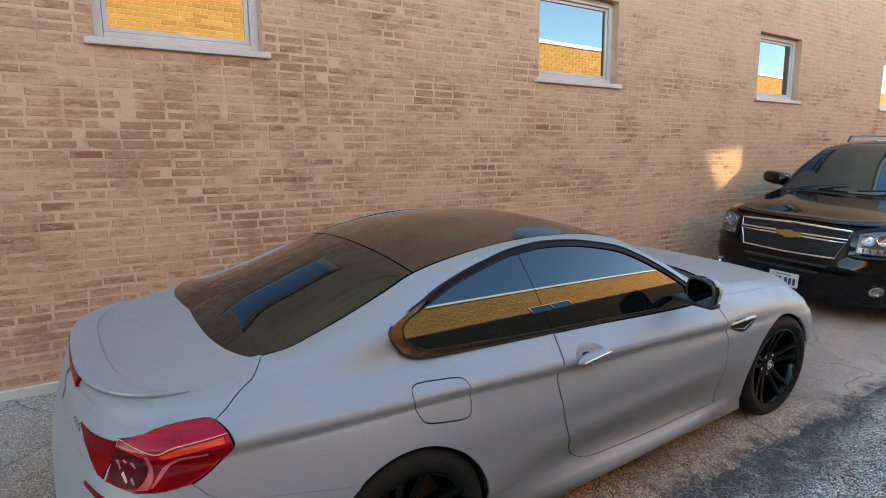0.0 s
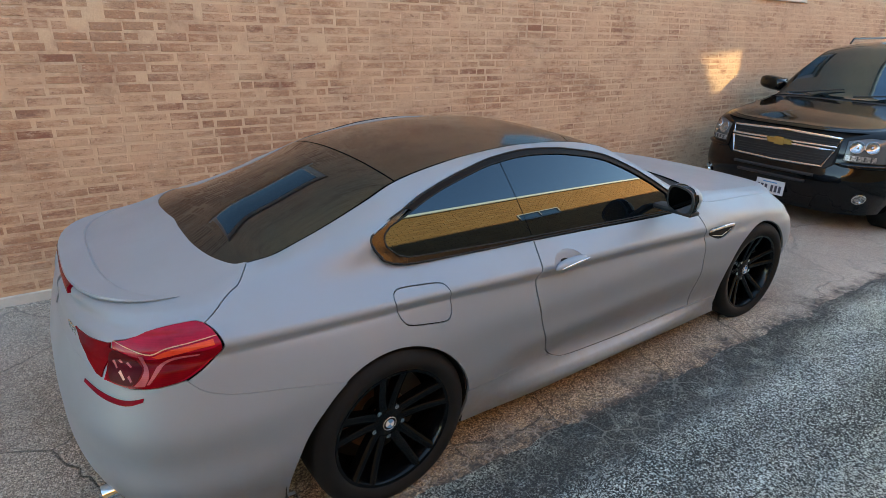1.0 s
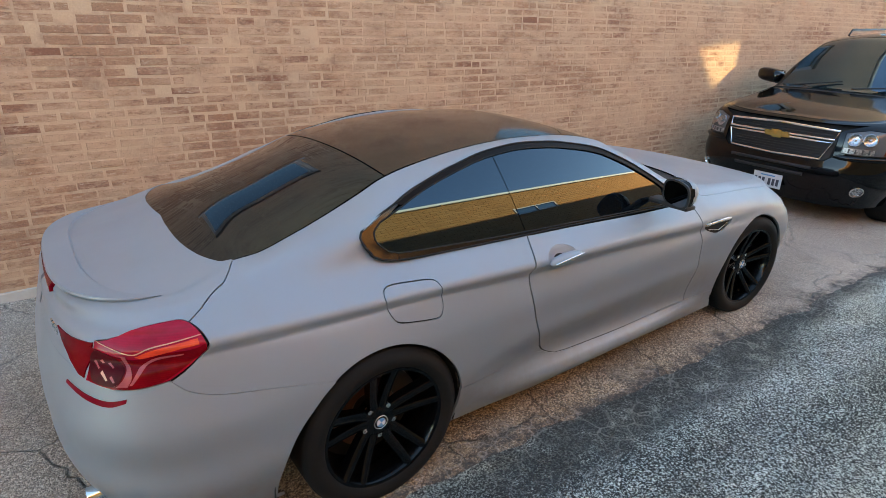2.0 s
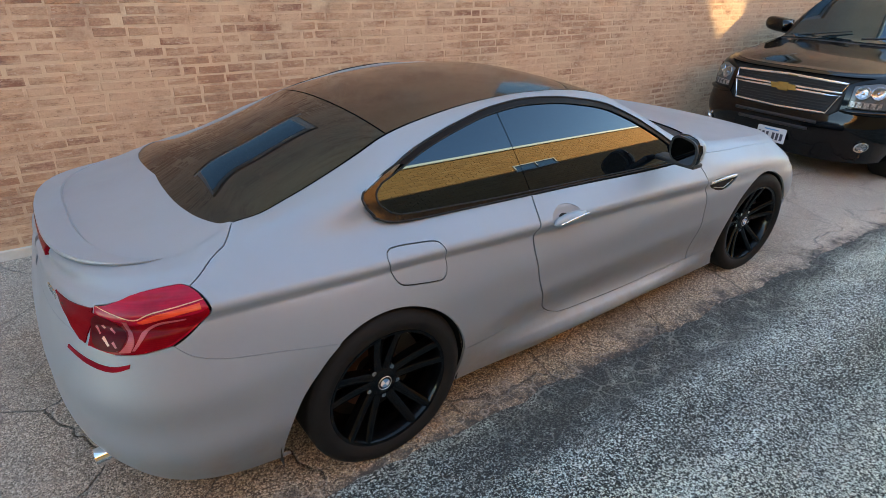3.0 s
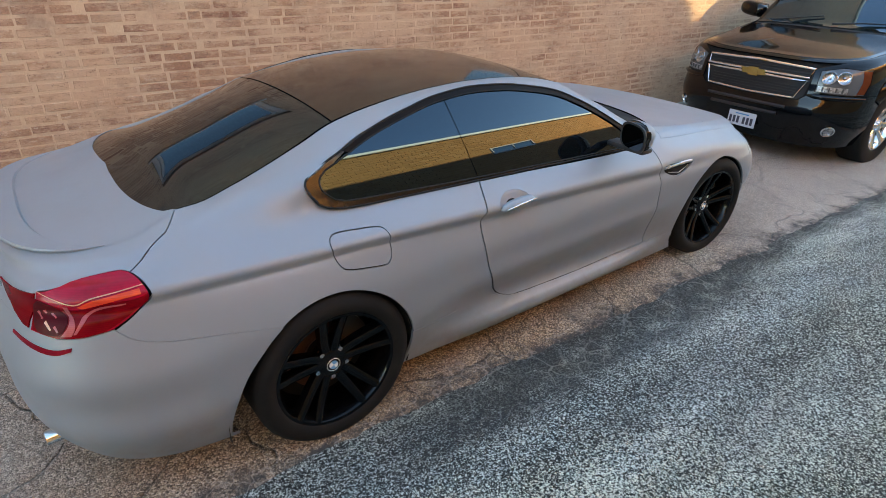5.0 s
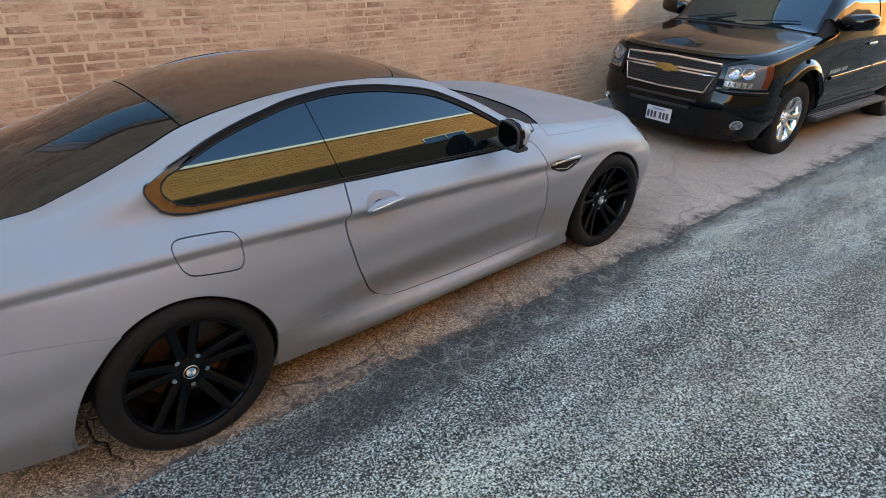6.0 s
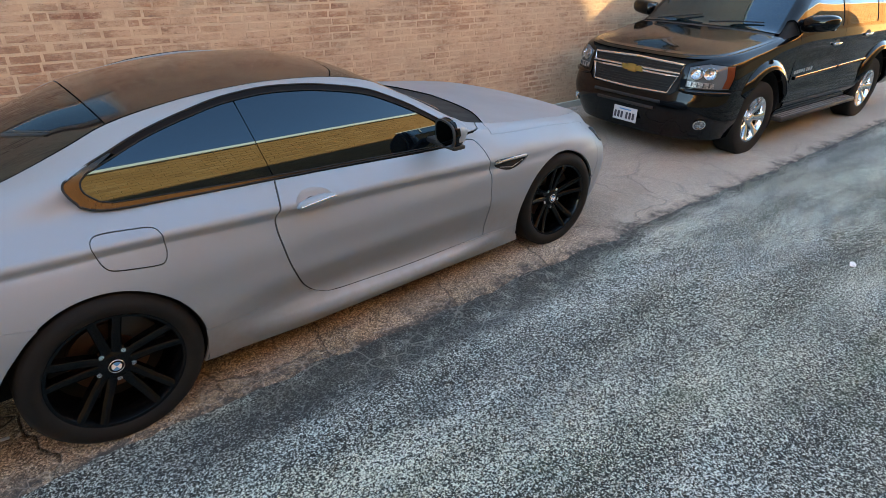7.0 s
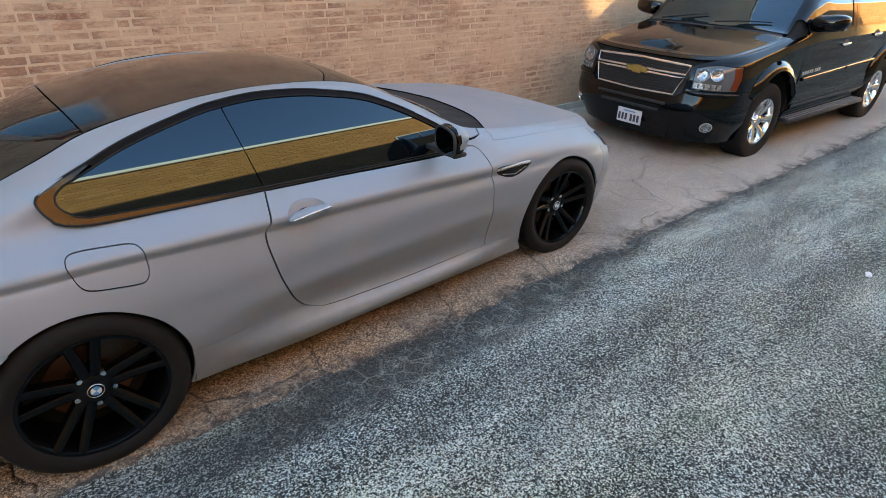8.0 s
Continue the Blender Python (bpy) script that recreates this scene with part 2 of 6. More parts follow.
def glass_mat(name, col, rough=0.015, ior=2.1, trans=0.0, var=0.0):
    m = Mat(name)
    m.set(Base_Color=col, Roughness=rough, IOR=ior, Transmission_Weight=trans)
    if var:
        m.bump(m.noise(1.6, 2), var, 0.01)
    return m.mat


M_PANE = glass_mat("coated_window_glass", (0.012, 0.014, 0.016), 0.01, 2.6, 0.0, 0.03)

M_PANE.node_tree.nodes["Principled BSDF"].inputs["Specular Tint"].default_value = (0.74, 0.94, 1.0, 1)

# ---- building helpers ----


def thing(name, label="", category="", group="", kind="", m=None):
    ob = new(name)
    if m is not None:
        ob.matrix_world = m
    return tagged(ob, label, category, group, kind)


def mesh_of(name, verts, faces, mats, smooth=False, idx=None):
    me = bpy.data.meshes.new(name)
    me.from_pydata([tuple(map(float, v)) for v in verts], [], [tuple(map(int, f)) for f in faces])
    for mt in (mats if isinstance(mats, (list, tuple)) else [mats]):
        me.materials.append(mt)
    if smooth:
        me.polygons.foreach_set("use_smooth", [True] * len(me.polygons))
    if idx is not None:
        me.polygons.foreach_set("material_index", idx)
    me.update()
    return me


def add(name, me, parent=None, label="", m=None):
    ob = new(name, me)
    if parent is not None:
        ob.parent = parent
    if m is not None:
        ob.matrix_basis = m
    return tagged(ob, label)


def part(name, bm, material, parent, label="", smooth=False, m=None):
    me = bpy.data.meshes.new(name)
    bmesh.ops.recalc_face_normals(bm, faces=bm.faces)
    bm.to_mesh(me)
    bm.free()
    me.materials.append(material)
    if smooth:
        me.polygons.foreach_set("use_smooth", [True] * len(me.polygons))
        me.set_sharp_from_angle(angle=radians(38))
    return add(name, me, parent, label, m)


def box(x0, x1, y0, y1, z0, z1, bevel=0.0, seg=2, bm=None):
    bm = bm or bmesh.new()
    r = bmesh.ops.create_cube(bm, size=1, matrix=Matrix.Translation(((x0 + x1) / 2, (y0 + y1) / 2, (z0 + z1) / 2)) @ Matrix.Diagonal((x1 - x0, y1 - y0, z1 - z0, 1)))
    if bevel:
        es = list({e for v in r["verts"] for e in v.link_edges})
        bmesh.ops.bevel(bm, geom=es, offset=bevel, segments=seg, affect="EDGES", profile=0.5)
    return bm


def lathe(profile, steps=64, closed=False, bm=None):
    """Turns (radius, height) points about the y axis."""
    bm = bm or bmesh.new()
    rings = []
    for r, h in profile:
        rings.append([bm.verts.new((r * math.cos(2 * math.pi * i / steps), h, r * math.sin(2 * math.pi * i / steps))) for i in range(steps)])
    pairs = list(zip(rings, rings[1:])) + ([(rings[-1], rings[0])] if closed else [])
    for a, b in pairs:
        for i in range(steps):
            j = (i + 1) % steps
            bm.faces.new((a[i], a[j], b[j], b[i]))
    return bm


def prism(outline, depth, bm=None, axis="y", at=0.0):
    """A flat outline of (a, b) points, given thickness along an axis from at to at + depth."""
    bm = bm or bmesh.new()
    put = {"y": lambda a, b, d: (a, d, b), "x": lambda a, b, d: (d, a, b), "z": lambda a, b, d: (a, b, d)}[axis]
    lo = [bm.verts.new(put(a, b, at)) for a, b in outline]
    hi = [bm.verts.new(put(a, b, at + depth)) for a, b in outline]
    bm.faces.new(lo)
    bm.faces.new(hi[::-1])
    n = len(outline)
    for i in range(n):
        j = (i + 1) % n
        bm.faces.new((lo[j], lo[i], hi[i], hi[j]))
    return bm


def tube(points, radius, sides=8, bm=None, closed=False):
    """A round rod along points."""
    bm = bm or bmesh.new()
    pts = [Vector(p) for p in points]
    n = len(pts)
    rings = []
    for i, p in enumerate(pts):
        a = pts[i - 1] if (i or closed) else p
        b = pts[(i + 1) % n] if (i < n - 1 or closed) else p
        d = (b - a).normalized()
        up = Vector((0, 0, 1)) if abs(d.z) < 0.9 else Vector((1, 0, 0))
        s = d.cross(up).normalized()
        u = s.cross(d)
        rr = radius[i] if isinstance(radius, (list, tuple)) else radius
        rings.append([bm.verts.new(p + rr * (math.cos(2 * math.pi * k / sides) * s + math.sin(2 * math.pi * k / sides) * u)) for k in range(sides)])
    for a, b in list(zip(rings, rings[1:])) + ([(rings[-1], rings[0])] if closed else []):
        for k in range(sides):
            j = (k + 1) % sides
            bm.faces.new((a[k], a[j], b[j], b[k]))
    if not closed:
        bm.faces.new(rings[0])
        bm.faces.new(rings[-1][::-1])
    return bm


def cr(points, n=8, closed=False):
    """A smooth curve through points (Catmull-Rom), n steps a span."""
    P = [np.array(p, float) for p in points]
    m = len(P)
    out = []
    for i in range(m if closed else m - 1):
        p1, p2 = P[i], P[(i + 1) % m]
        p0 = P[i - 1] if (i or closed) else 2 * p1 - p2
        p3 = P[(i + 2) % m] if (i + 2 < m or closed) else 2 * p2 - p1
        for k in range(n):
            t = k / n
            out.append(0.5 * (2 * p1 + (p2 - p0) * t + (2 * p0 - 5 * p1 + 4 * p2 - p3) * t * t + (3 * p1 - p0 - 3 * p2 + p3) * t ** 3))
    if not closed:
        out.append(P[-1])
    return [tuple(float(c) for c in p) for p in out]


# ---- ground ----
EDGE_Y = -0.93                      # joint between concrete strip and asphalt
SLOPE = math.tan(radians(3.2))      # the strip climbs to the wall


def ground_z(x, y):
    dip = -0.02 * min(1.0, max(0.0, (x - 3.4) / 2.0))
    if y < -0.85:
        return dip * max(0.0, 1 + (y + 0.85) / 3.0) if y > -3.85 else 0.0
    return SLOPE * (min(y, 2.3) + 0.85) + dip


def sheet(name, xs, ys, lift, mat):
    vs = [(x, y, ground_z(x, y) + lift(x, y)) for y in ys for x in xs]
    n = len(xs)
    fs = [(j * n + i, j * n + i + 1, (j + 1) * n + i + 1, (j + 1) * n + i) for j in range(len(ys) - 1) for i in range(n - 1)]
    return new(name, mesh_of(name, vs, fs, mat, True))


GX = [-900, -300, -80, -30, -12] + [-8 + 0.5 * i for i in range(60)] + [30, 60, 120, 300, 900]
GY = [-900, -300, -80, -30, -14, -10, -8, -6] + [-5 + 0.25 * i for i in range(28)] + [2.3, 12.5, 30, 80, 300, 900]
ground = sheet("ground", GX, GY, lambda x, y: 0.0, M_ASPHALT)
tagged(ground, "worn grey asphalt with speckled stones and dark tar along the joint", "asphalt", kind="structure")


def strip():
    """Concrete strip with a ragged outer edge."""
    xs = [-14 + 0.04 * i for i in range(1050)]
    rows = [0.0, 0.012, 0.25, 0.7, 1.2, 1.8, 2.4, 3.0]
    vs, fs = [], []
    for k, r in enumerate(rows):
        for x in xs:
            e = EDGE_Y + 0.03 * noise.noise((x * 0.9, 3.1, 0)) + 0.03 * noise.noise((x * 5, 7.7, 0)) + 0.022 * noise.noise((x * 19, 1.2, 0))
            if 3.15 < x < 3.42:
                e -= 0.05 * (1 - abs(x - 3.28) / 0.14)
            y = e + r if k < 2 else e * (1 - r / 3.0) + 2.05 * r / 3.0
            vs.append((x, y, ground_z(x, y) + (-0.004 if k == 0 else 0.007)))
    n = len(xs)
    for k in range(len(rows) - 1):
        fs += [(k * n + i, k * n + i + 1, (k + 1) * n + i + 1, (k + 1) * n + i) for i in range(n - 1)]
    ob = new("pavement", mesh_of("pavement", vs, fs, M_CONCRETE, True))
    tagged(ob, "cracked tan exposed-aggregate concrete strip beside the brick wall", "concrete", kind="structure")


strip()

# ---- brick building behind the cars ----
WALL_Y, WALL_TOP, COURSE, BRICK = 1.985, 6.5, 0.0673, 0.2032
WIN_Z0, WIN_Z1 = 2.52, 3.41
WINDOWS = [(-0.70, 0.40), (3.19, 4.36), (7.25, 8.38), (11.25, 12.40)]
X0, X1, BASE = -16.0, 30.0, 0.24


def wall_with_openings(name, x0, x1, y0, y1, z0, z1, openings, mat):
    """Wall slabs joined round rectangular openings that go right through."""
    bm = bmesh.new()
    zs = sorted({z0, z1, *(o[2] for o in openings), *(o[3] for o in openings)})
    for za, zb in zip(zs, zs[1:]):
        cuts = sorted((o[0], o[1]) for o in openings if o[2] < zb - 1e-6 and o[3] > za + 1e-6)
        x = x0
        for a, b in cuts + [(x1, x1)]:
            if a > x:
                box(x, a, y0, y1, za, zb, bm=bm)
            x = b
    me = bpy.data.meshes.new(name)
    bm.to_mesh(me)
    bm.free()
    me.materials.append(mat)
    return new(name, me)


wall = wall_with_openings("wall_north", X0, X1, WALL_Y + 0.0005, WALL_Y + 0.32, 0.0, WALL_TOP, [(a, b, WIN_Z0, WIN_Z1) for a, b in WINDOWS], M_MORTAR)
tagged(wall, "tan and brown brick wall with smeared mortar and white windows", "brick wall", kind="structure")


ob = part("trim_coping_north", box(X0, X1, WALL_Y - 0.05, WALL_Y + 0.40, WALL_TOP + 0.02, WALL_TOP + 0.16, 0.015), M_CAP, None)
tagged(ob, "pale coping along the top of the brick wall", "coping", kind="structure")


def house_shell(name, x0, x1, y0, y1, h, label):
    bm = bmesh.new()
    box(x0, x1, y1 - 0.3, y1, 0, h, bm=bm)
    box(x0, x0 + 0.3, y0, y1 - 0.3, 0, h, bm=bm)
    box(x1 - 0.3, x1, y0, y1 - 0.3, 0, h, bm=bm)
    ob = part(name, bm, M_MORTAR, None)
    return tagged(ob, label, "wall", kind="structure")


house_shell("wall_north_back", X0, X1, WALL_Y + 0.33, 12.0, WALL_TOP, "plain back and end walls of the brick building")
ob = part("ceiling_north", box(X0 + 0.3, X1 - 0.3, WALL_Y + 0.33, 11.7, WALL_TOP - 0.3, WALL_TOP), M_ROOF, None)
tagged(ob, "flat dark roof of the brick building", "roof", kind="structure")
ob = part("wall_inside", box(X0 + 0.3, X1 - 0.3, WALL_Y + 2.2, WALL_Y + 2.3, 0.3, WALL_TOP - 0.3), M_DARK, None)
tagged(ob, "dark inner wall behind the windows", "wall", kind="structure")
ledge = part("trim_ledge", box(X0, X1, WALL_Y - 0.028, WALL_Y + 0.006, 0.02, BASE - 0.012, 0.006), M_LEDGE, None)
tagged(ledge, "pale concrete footing along the foot of the brick wall", "footing", kind="structure")


def window_unit(i, a, b):
    w = thing("window_%d" % i, "white-framed window with a projecting sill reflecting the sunlit building", "window", "windows of the brick wall", "structure", pose(a, WALL_Y, WIN_Z0))
    W, H = b - a, WIN_Z1 - WIN_Z0
    part("window_sill", box(-0.055, W + 0.055, -0.035, 0.14, -0.047, -0.002, 0.006), M_SILL, w)
    y0, y1, f = 0.085, 0.15, 0.06

    def ring(x0, x1, z0, z1, f, y0, y1):
        bm = bmesh.new()
        for q in ((x0, x0 + f, z0, z1), (x1 - f, x1, z0, z1), (x0 + f, x1 - f, z0, z0 + f), (x0 + f, x1 - f, z1 - f, z1)):
            box(q[0], q[1], y0, y1, q[2], q[3], 0.004, 1, bm)
        return bm
    part("window_frame", ring(0.001, W - 0.001, 0.0, H - 0.001, f, y0, y1), M_FRAME, w)
    part("sash", ring(f + 0.004, W - f - 0.004, f + 0.004, H - f - 0.004, 0.032, y0 + 0.02, y1), M_FRAME, w)
    part("pane", box(f + 0.03, W - f - 0.03, y0 + 0.035, y0 + 0.041, f + 0.03, H - f - 0.03), M_PANE, w)


for i, (a, b) in enumerate(WINDOWS):
    window_unit(i + 1, a, b)

# ---- sunlit building across the alley ----
OPP_TOP = 5.12
OPP = pose(4.0, -6.2, 0, 0, 0, -2.3)     # the alley widens ahead
opp = part("wall_south", box(-22, 56, -0.3, -0.012, 0, OPP_TOP), M_MORTAR_OPP, None, m=OPP)
tagged(opp, "sunlit buff brick wall across the alley", "brick wall", kind="structure")
ob = part("trim_coping", box(-22, 56, -0.34, 0.06, OPP_TOP, OPP_TOP + 0.115, 0.02), M_CAP, None, m=OPP)
tagged(ob, "pale stone coping on the opposite wall", "coping", kind="structure")


def opposite_window(x, z):
    w = thing("window_9", "small glinting window high in the sunlit wall", "window", kind="structure", m=OPP @ pose(x, 0, z))
    bm = bmesh.new()
    for q in ((-1.0, -.95, -.17, .17), (.95, 1.0, -.17, .17), (-.95, .95, -.17, -.13), (-.95, .95, .13, .17), (-.02, .02, -.13, .13)):
        box(q[0], q[1], -.01, .03, q[2], q[3], bm=bm)
    part("window_frame", bm, M_FRAME, w)
    part("pane", box(-.95, .95, 0.0, .006, -.13, .13), M_PANE, w)


opposite_window(5.45, 4.08)


def brick_faces(vs, fs, x0, x1, z0, z1, yb, yf, tilt=0.0, bev=0.004):
    """One brick: a bevelled front and four sides."""
    n = len(vs)
    s = 1 if yf > yb else -1
    vs += [(x0, yb, z0), (x1, yb, z0), (x1, yb, z1), (x0, yb, z1)]
    e = yf - s * 0.003
    vs += [(x0, e, z0), (x1, e + tilt, z0), (x1, e + tilt, z1), (x0, e, z1)]
    vs += [(x0 + bev, yf, z0 + bev), (x1 - bev, yf + tilt, z0 + bev), (x1 - bev, yf + tilt, z1 - bev), (x0 + bev, yf, z1 - bev)]
    for o in (0, 4):
        for i in range(4):
            j = (i + 1) % 4
            q = (n + o + i, n + o + j, n + o + 4 + j, n + o + 4 + i)
            fs.append(q if s < 0 else q[::-1])
    q = (n + 8, n + 9, n + 10, n + 11)
    fs.append(q if s < 0 else q[::-1])


def opposite_bricks():
    vs, fs, rng = [], [], random.Random(5)
    h, l = 0.102, 0.305
    for k in range(int((OPP_TOP - 2.3) / h)):
        z = OPP_TOP - 0.004 - (k + 1) * h
        x = -14 + (k % 2) * l / 2
        while x < 40:
            brick_faces(vs, fs, x + 0.006, x + l - 0.006, z + 0.006, z + h - 0.006, -0.02, -rng.random() * 0.004)
            x += l
    ob = new("brick_course", mesh_of("brick_course", vs, fs, M_BRICK_OPP))
    ob.parent = opp
    tagged(ob, kind="stuff")


opposite_bricks()

# ---- car bodies: skins lofted between feature lines ----


def pchip(pts):
    """A monotone cubic through (x, value) pairs, as a function on arrays."""
    x, y = np.array([p[0] for p in pts], float), np.array([p[1] for p in pts], float)
    h, d = np.diff(x), np.diff(y) / np.diff(x)
    m = np.zeros(len(x))
    for i in range(1, len(x) - 1):
        if d[i - 1] * d[i] > 0:
            w1, w2 = 2 * h[i] + h[i - 1], h[i] + 2 * h[i - 1]
            m[i] = (w1 + w2) / (w1 / d[i - 1] + w2 / d[i])
    m[0], m[-1] = d[0], d[-1]

    def f(q):
        q = np.clip(np.asarray(q, float), x[0], x[-1])
        i = np.clip(np.searchsorted(x, q) - 1, 0, len(x) - 2)
        t = (q - x[i]) / h[i]
        return (y[i] * (1 + 2 * t) * (1 - t) ** 2 + m[i] * h[i] * t * (1 - t) ** 2
                + y[i + 1] * t * t * (3 - 2 * t) + m[i + 1] * h[i] * t * t * (t - 1))
    return f


class Skin:
    """The side of a car from tail centre (u=-1) round the flank (0..1) to nose centre (u=2); v runs from the lower edge to the roof edge.
    Each row is (v, z(x), halfwidth(x), tail x, tail corner, nose x, nose corner)."""

    def __init__(self, rows, n_tail=2.6, n_nose=2.3):
        self.v = np.array([r[0] for r in rows])
        self.z, self.y = [pchip(r[1]) for r in rows], [pchip(r[2]) for r in rows]
        self.ends = [r[3:7] for r in rows]
        self.nt, self.nn = n_tail, n_nose
        n = len(rows)
        A, B = np.zeros((n, n)), np.zeros((n, n))
        h = np.diff(self.v)
        A[0, 0] = A[-1, -1] = 1
        for i in range(1, n - 1):
            A[i, i - 1:i + 2] = h[i - 1], 2 * (h[i - 1] + h[i]), h[i]
            B[i, i - 1:i + 2] = 6 / h[i - 1], -6 / h[i - 1] - 6 / h[i], 6 / h[i]
        self.M = np.linalg.solve(A, B)
        self.mid = rows[2][5] - rows[2][6] - rows[2][3] - rows[2][4]
        gu, gv = np.meshgrid(np.linspace(-1, 2, 150), np.linspace(self.v[0], self.v[-1], 50))
        self.gu, self.gv = gu.ravel(), gv.ravel()
        self.grid = self.at(self.gu, self.gv)

    def basis(self, v):
        v = np.clip(v, self.v[0], self.v[-1])
        i = np.clip(np.searchsorted(self.v, v) - 1, 0, len(self.v) - 2)
        h = self.v[i + 1] - self.v[i]
        b = (v - self.v[i]) / h
        a = 1 - b
        W = ((a ** 3 - a) * h * h / 6)[:, None] * self.M[i] + ((b ** 3 - b) * h * h / 6)[:, None] * self.M[i + 1]
        k = np.arange(len(v))
        W[k, i] += a
        W[k, i + 1] += b
        return W

    def at(self, u, v):
        u, v = np.atleast_1d(np.asarray(u, float)), np.atleast_1d(np.asarray(v, float))
        W = self.basis(v)
        X, Y, Z = (np.zeros((len(u), len(self.v))) for _ in range(3))
        for r, (xr, lr, xf, lf) in enumerate(self.ends):
            tt, tn = np.clip(-u, 0, 1) * np.pi / 2, np.clip(u - 1, 0, 1) * np.pi / 2
            x = xr + lr + np.clip(u, 0, 1) * (xf - lf - xr - lr)
            x = np.where(u < 0, xr + lr * (1 - np.sin(tt) ** (2 / self.nt)), x)
            x = np.where(u > 1, xf - lf * (1 - np.sin(tn) ** (2 / self.nn)), x)
            k = np.where(u < 0, np.abs(np.cos(tt)) ** (2 / self.nt), np.where(u > 1, np.abs(np.cos(tn)) ** (2 / self.nn), 1.0))
            X[:, r], Y[:, r], Z[:, r] = x, self.y[r](x) * k, self.z[r](x)
        return np.stack([(W * X).sum(1), -(W * Y).sum(1), (W * Z).sum(1)], 1)

    def normal(self, u, v):
        e = 1e-3
        a = self.at(np.clip(u + e, -1, 2), v) - self.at(np.clip(u - e, -1, 2), v)
        b = self.at(u, np.clip(v + e, self.v[0], self.v[-1])) - self.at(u, np.clip(v - e, self.v[0], self.v[-1]))
        n = np.cross(a, b)
        return n / np.maximum(np.linalg.norm(n, axis=1), 1e-9)[:, None]

    def dom(self, u):
        """u as a length in metres."""
        return np.where(u < 0, u * 1.15, np.where(u > 1, self.mid + (u - 1) * 1.2, u * self.mid))

    def und(self, a):
        return np.where(a < 0, a / 1.15, np.where(a > self.mid, 1 + (a - self.mid) / 1.2, a / self.mid))

    def find(self, pts):
        """(u, v) of points given as (x, z) on the flank or (halfwidth, z, 'r'/'f') on the tail or nose."""
        out = []
        for p in pts:
            if len(p) == 2:
                c, ok = 0, (self.gu > -0.92) & (self.gu < 1.95)
                t = np.array(p)
            else:
                c, ok = 1, (self.gu < -0.1) if p[2] == "r" else (self.gu > 1.1)
                t = np.array((-p[0], p[1]))
            d = (self.grid[:, c] - t[0]) ** 2 + (self.grid[:, 2] - t[1]) ** 2 + np.where(ok, 0, 9)
            i = int(np.argmin(d))
            q = np.array([self.gu[i], self.gv[i]])
            for _ in range(6):
                g = self.at(q[0] + np.array([0, 1e-4, 0]), q[1] + np.array([0, 0, 1e-4]))[:, [c, 2]]
                f0, fu, fv = g[0] - t, (g[1] - g[0]) / 1e-4, (g[2] - g[0]) / 1e-4
                if np.abs(f0).max() < 2e-5:
                    break
                J = np.stack([fu, fv], 1)
                if abs(np.linalg.det(J)) < 1e-9:
                    break
                s = np.linalg.solve(J, -f0)
                q = q + np.clip(s, -0.05, 0.05)
                q = np.array([min(max(q[0], -1), 2), min(max(q[1], self.v[0]), self.v[-1])])
            out.append(q)
        return np.array(out)

    def top_edge(self):
        u = np.linspace(-1, 2, 600)
        return self.at(u, np.full(600, self.v[-1]))


class Top:
    """Roof, glass, bonnet and boot as one height field between the two roof edges."""

    def __init__(self, skin, centre, power=2.0):
        e = skin.top_edge()
        self.ex, self.ey, self.ez = e[:, 0], -e[:, 1], e[:, 2]
        o = np.argsort(self.ex)
        self.ex, self.ey, self.ez = self.ex[o], self.ey[o], self.ez[o]
        self.c, self.p = pchip(centre), power

    def width(self, x):
        return np.interp(x, self.ex, self.ey)

    def at(self, x, y, lift=0.0):
        w, z = np.maximum(self.width(x), 1e-3), np.interp(x, self.ex, self.ez)
        s = np.clip(np.abs(y) / w, 0, 1)
        return np.stack([x, y, z + (np.maximum(self.c(x), z) - z) * (1 - s ** self.p) + lift], 1)

    def normal(self, x, y):
        e = 2e-3
        w = np.maximum(self.width(x) * .985 - e, e)
        y = np.clip(y, -w, w)
        a = self.at(x + e, y) - self.at(x - e, y)
        b = self.at(x, y + e) - self.at(x, y - e)
        n = np.cross(a, b)
        return n / np.maximum(np.linalg.norm(n, axis=1), 1e-9)[:, None]


def inside(poly, q):
    p, r = np.asarray(poly), np.roll(np.asarray(poly), -1, 0)
    c = np.zeros(len(q), bool)
    for (ax, ay), (bx, by) in zip(p, r):
        if ay != by:
            c ^= ((ay > q[:, 1]) != (by > q[:, 1])) & (q[:, 0] < (bx - ax) * (q[:, 1] - ay) / (by - ay) + ax)
    return c


def resample(D, step, closed=True):
    out, n = [], len(D)
    for i in range(n if closed else n - 1):
        a, b = D[i], D[(i + 1) % n]
        k = max(1, int(math.ceil(np.linalg.norm(b - a) / step)))
        out += [a + (b - a) * j / k for j in range(k)]
    if not closed:
        out.append(D[-1])
    return np.array(out)


def tidy(D):
    keep = [D[0]]
    for p in D[1:]:
        if np.linalg.norm(p - keep[-1]) > 5e-4:
            keep.append(p)
    if np.linalg.norm(keep[0] - keep[-1]) < 5e-4:
        keep.pop()
    return np.array(keep)


def area(D):
    e = np.roll(D, -1, 0)
    return 0.5 * float((D[:, 0] * e[:, 1] - e[:, 0] * D[:, 1]).sum())


def inset(D, gap):
    t = np.roll(D, -1, 0) - np.roll(D, 1, 0)
    t /= np.maximum(np.linalg.norm(t, axis=1), 1e-9)[:, None]
    return D + gap * np.stack([-t[:, 1], t[:, 0]], 1)


